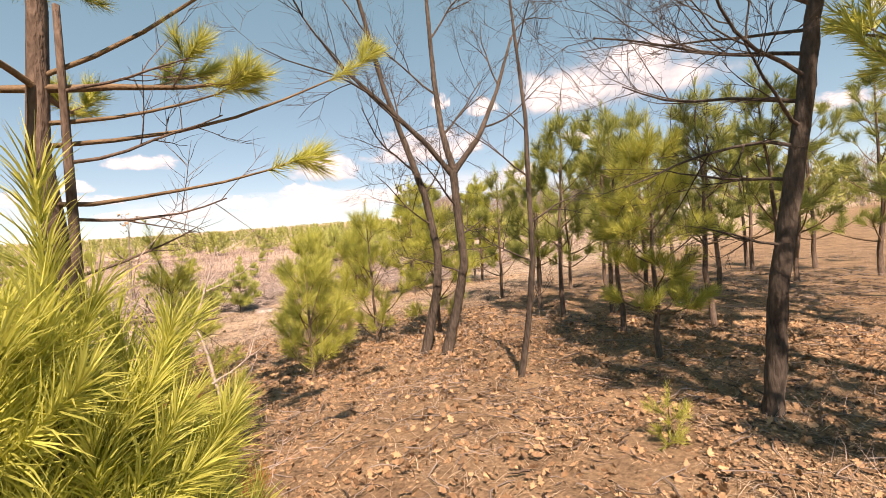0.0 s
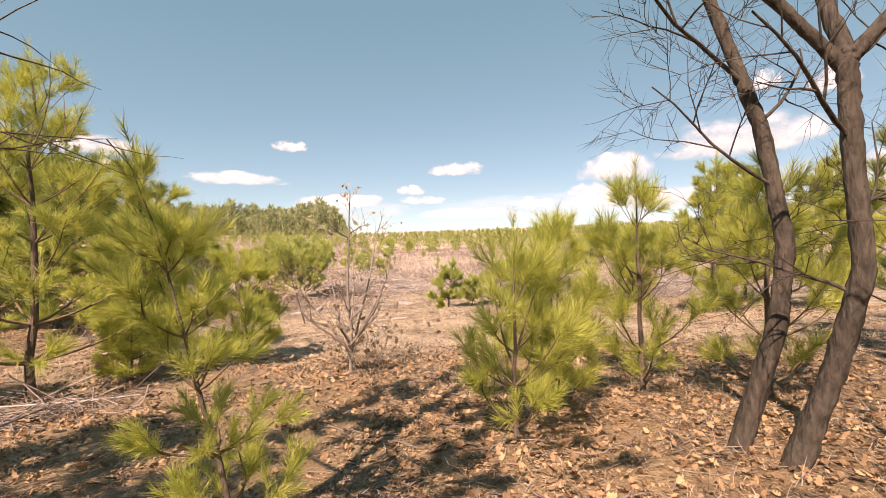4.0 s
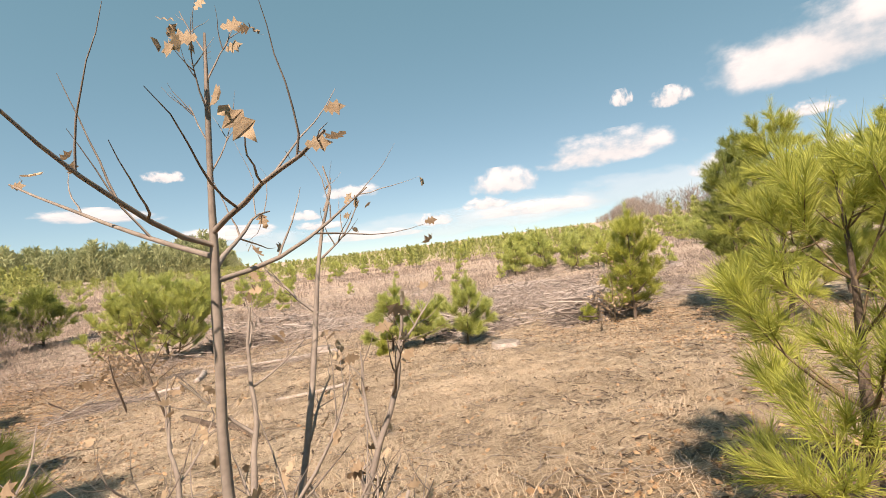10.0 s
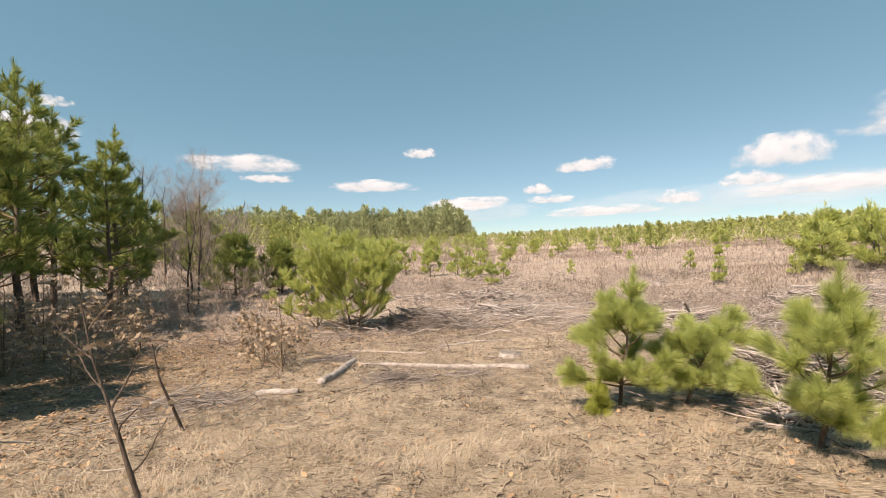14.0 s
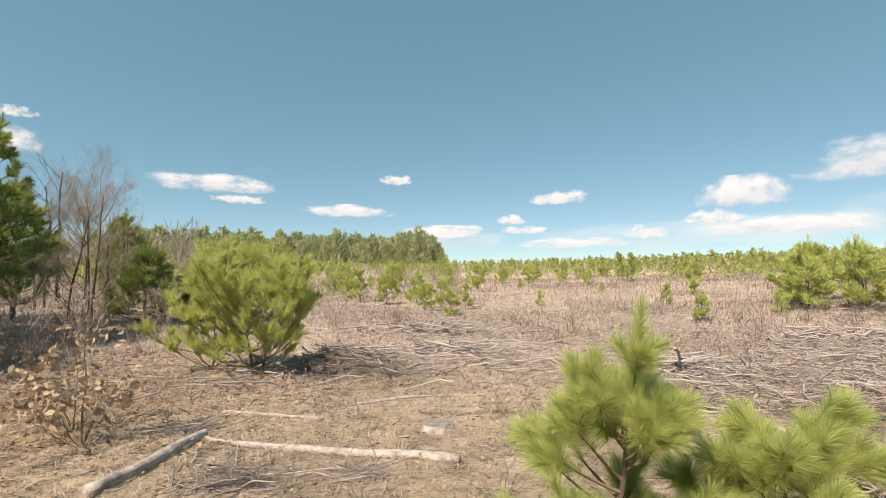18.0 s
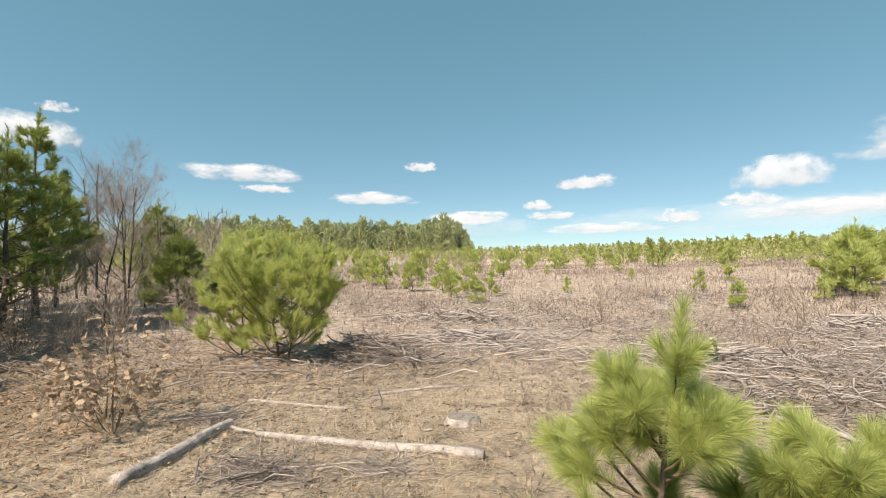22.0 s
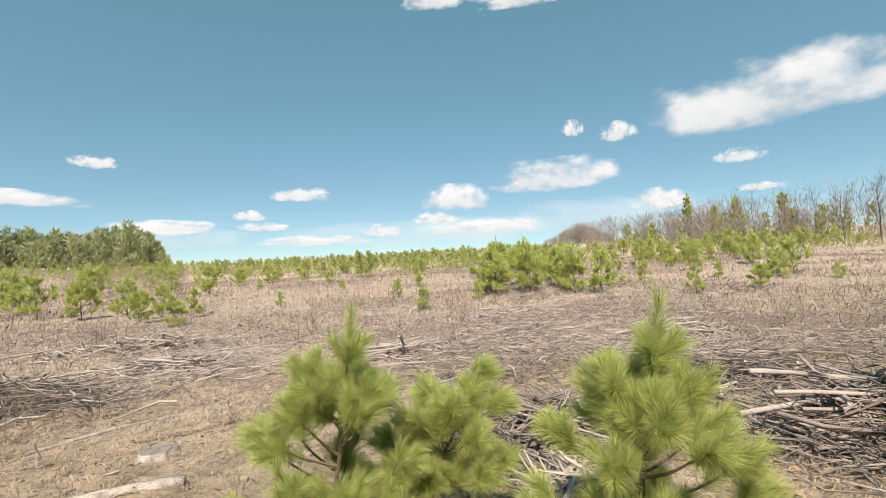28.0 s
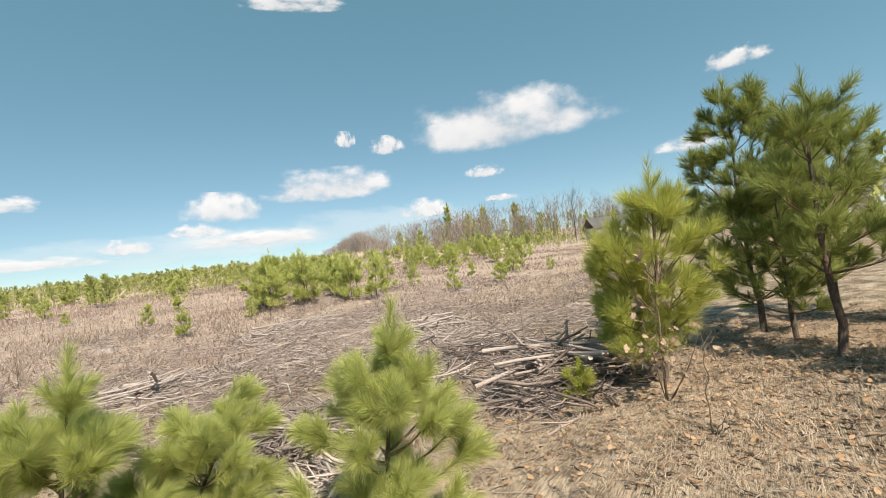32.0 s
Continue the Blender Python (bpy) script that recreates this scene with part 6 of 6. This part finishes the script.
def woods():
    rng = np.random.default_rng(91)

    def polar(n, a0, a1, r0, r1):
        a, r = np.radians(rng.uniform(a0, a1, n)), rng.uniform(r0, r1, n)
        return r * np.sin(a), r * np.cos(a) - 2

    x, y = polar(1500, -45, 75, 9, 60)
    keep = (y > 5.5) & (rng.random(len(x)) < 0.2 + 0.8 * (wave(x * 0.2, y * 0.2, 98) > 0.5))
    x, y = x[keep], y[keep]
    far_bare("field_brush", "low leafless brush sprouting over the cut field", rng, x, y, rng.uniform(0.3, 1.0, len(x)), WEED, 40, 0.004)
    x, y = polar(520, -42, -1, 30, 120)
    keep = wave(x * 0.06, y * 0.06, 99) > 0.42
    x, y = x[keep], y[keep]
    far_bare("mauve_scrub", "mauve-brown leafless scrub before the pines of the horizon", rng, x, y, rng.uniform(1.0, 2.8, len(x)), WEED, 110, 0.0035)
    # young growth and scrub across the middle distance
    x, y = polar(1500, -48, 40, 48, 190)
    keep = wave(x * 0.03, y * 0.03, 92) > 0.38
    x, y = x[keep], y[keep]
    far_pines("scrub_pines", "young pines scattered over the far clearing", rng, x, y, rng.uniform(1.2, 3.4, len(x)), rng.uniform(0.6, 1.4, len(x)))
    x, y = polar(500, 30, 85, 60, 120)
    keep = wave(x * 0.05, y * 0.05, 93) > 0.5
    x, y = x[keep], y[keep]
    far_pines("slope_pines", "young pines on the rising ground", rng, x, y, rng.uniform(1.0, 2.8, len(x)), rng.uniform(0.5, 1.2, len(x)))
    # horizon wood
    x, y = polar(900, -60, 50, 190, 420)
    far_pines("horizon_wood", "low pine wood along the horizon", rng, x, y, rng.uniform(1.5, 3.6, len(x)), rng.uniform(0.9, 1.8, len(x)))
    # the taller mound of pines
    x, y = polar(1200, -38, -2.0, 300, 380)
    a = np.degrees(np.arctan2(x, y))
    hump = 9.0 * (1 - ease(-5.0, -1.5, a)) + 2.0 + 15.0 * np.exp(-(((a + 6.5) / np.where(a < -6.5, 6.0, 2.8)) ** 2)) + 12.0 * ease(-10.0, -15.5, a) * (0.75 + 0.35 * wave(a * 2.2, a * 0, 95))
    hump *= 1 - 0.6 * ease(-3.6, -2.0, a)
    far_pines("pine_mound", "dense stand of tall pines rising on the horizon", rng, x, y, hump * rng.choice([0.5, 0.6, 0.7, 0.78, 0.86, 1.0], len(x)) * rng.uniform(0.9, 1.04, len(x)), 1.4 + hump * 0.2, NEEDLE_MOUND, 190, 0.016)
    x, y = polar(200, -42, -22, 120, 260)
    far_pines("left_wood", "pines beyond the wood's edge", rng, x, y, rng.uniform(5, 10, len(x)), rng.uniform(1.6, 2.8, len(x)))
    x, y = polar(110, -66, -33, 13, 34)
    keep = (x < -8.5) & (rng.random(len(x)) < 0.25 + 0.75 * (wave(x * 0.3, y * 0.3, 97) > 0.4))
    x, y = x[keep], y[keep]
    far_bare("edge_thicket", "tangled bare brush at the wood's edge", rng, x, y, rng.uniform(1.0, 2.6, len(x)), WEED, 150, 0.0025)
    x, y = polar(260, -75, -30, 45, 130)
    far_bare("left_bare_wood", "leafless grey-brown broadleaf wood beyond the pines", rng, x, y, rng.uniform(4, 8, len(x)))
    x, y = polar(260, -130, -70, 36, 90)
    far_bare("road_wood", "leafless brown wood beyond the gravel road", rng, x, y, rng.uniform(5, 9, len(x)))
    # mauve leafless dome and the tree line on the right
    x, y = polar(260, 41.0, 49, 420, 500)
    far_bare("bare_dome", "mauve-grey leafless wood on a rise", rng, x, y, rng.uniform(0.75, 1.1, len(x)) * (6 + 15 * np.exp(-(((np.degrees(np.arctan2(x, y)) - 45.5) / 2.6) ** 2))))
    x, y = polar(130, 46, 62, 120, 170)
    far_bare("slope_bare_wood", "leafless trees along the top of the slope", rng, x, y, rng.uniform(6, 11, len(x)))
    x, y = polar(130, 50, 100, 105, 140)
    far_pines("slope_wood", "pines along the top of the slope", rng, x, y, rng.uniform(3.2, 7.0, len(x)), rng.uniform(0.8, 1.5, len(x)))
    x, y = polar(300, 54, 115, 95, 130)
    far_bare("ridge_bare_wood", "leafless trees along the ridge", rng, x, y, rng.uniform(5.5, 11, len(x)))
    x, y = polar(300, 85, 290, 40, 140)
    far_pines("wood_behind", "pine wood round the clearing", rng, x, y, rng.uniform(4, 9, len(x)), rng.uniform(1.4, 2.6, len(x)))


woods()
for k, (az, r, h) in enumerate(((57.0, 122, 12.0), (61.5, 118, 10.0), (59.5, 120, 8.5), (65.5, 112, 9.5), (63.0, 114, 11.0), (72.5, 92, 10.5), (75.5, 95, 9.0), (68.0, 110, 11.0), (70.0, 104, 9.0), (66.5, 112, 9.0))):
    x, y = r * math.sin(radians(az)), r * math.cos(radians(az)) - 2
    if k < 4:
        pine("slope_pine", x, y, 700 + k, "tall lone pine on the slope's skyline", "", count=24, needle=0.4, width=0.06, height=h, spread=1.8, clear=0.2, whorls=10, per=4, twigs=3, shoot=0.6, thin=0.2)
    else:
        crown_tree(x, y, 700 + k, h, "tall leafless tree on the slope's skyline", group="bare trees on the skyline", kids=(4, 6), fine=OAK_BARK)


# ---- gravel road at the far left, and a roof on the ridge ----
def road():
    pts = np.array([(-26.0, -34.0), (-25.5, -16.0), (-26.5, -4.0), (-29.5, 4.0), (-33.0, 12.0), (-40.0, 26.0)])
    t = np.linspace(0, 1, 60)
    px, py = np.interp(t, np.linspace(0, 1, 6), pts[:, 0]), np.interp(t, np.linspace(0, 1, 6), pts[:, 1])
    d = unit(np.stack([np.gradient(px), np.gradient(py)], 1))
    rows = []
    for w in (-2.0, -1.0, 0.0, 1.0, 2.0):
        x, y = px - d[:, 1] * w, py + d[:, 0] * w
        rows.append(np.stack([x, y, land(x, y) + 0.16 - 0.01 * w * w], 1))
    v = np.stack(rows, 1).reshape(-1, 3)
    i, j = np.meshgrid(np.arange(59), np.arange(4), indexing="ij")
    f = np.stack([i * 5 + j, i * 5 + j + 1, (i + 1) * 5 + j + 1, (i + 1) * 5 + j], -1).reshape(-1, 4)
    tagged(new("road", mesh_of("road", v, f, STONE_ROAD, True)), "pale sandy gravel road beyond the pines", "road", kind="structure")


road()


def barn(az, r, w, d, h):
    x, y = r * math.sin(radians(az)), r * math.cos(radians(az)) - 2
    root = thing("barn", x, y, "low building with a dark roof on the ridge", "building", turn=-az + 20)
    box = np.array([(sx * w / 2, sy * d / 2, z) for z in (-0.6, h) for sx, sy in ((-1, -1), (1, -1), (1, 1), (-1, 1))])
    part("wall", mesh_of("barn_wall", box, [(0, 1, 5, 4), (1, 2, 6, 5), (2, 3, 7, 6), (3, 0, 4, 7)], SIDING), root)
    e = 0.4
    rf = np.array([(-w / 2 - e, -d / 2 - e, h - 0.15), (w / 2 + e, -d / 2 - e, h - 0.15), (w / 2 + e, 0, h + d * 0.28), (-w / 2 - e, 0, h + d * 0.28), (w / 2 + e, d / 2 + e, h - 0.15), (-w / 2 - e, d / 2 + e, h - 0.15)])
    rf = np.concatenate([rf, rf + np.array([0, 0, 0.15])])
    part("roof", mesh_of("barn_roof", rf, [(0, 1, 2, 3), (3, 2, 4, 5), (6, 7, 8, 9), (9, 8, 10, 11), (0, 1, 7, 6), (5, 4, 10, 11), (0, 3, 9, 6), (3, 5, 11, 9), (1, 2, 8, 7), (2, 4, 10, 8)], ROOF), root)


barn(77.0, 88, 9, 6, 2.2)
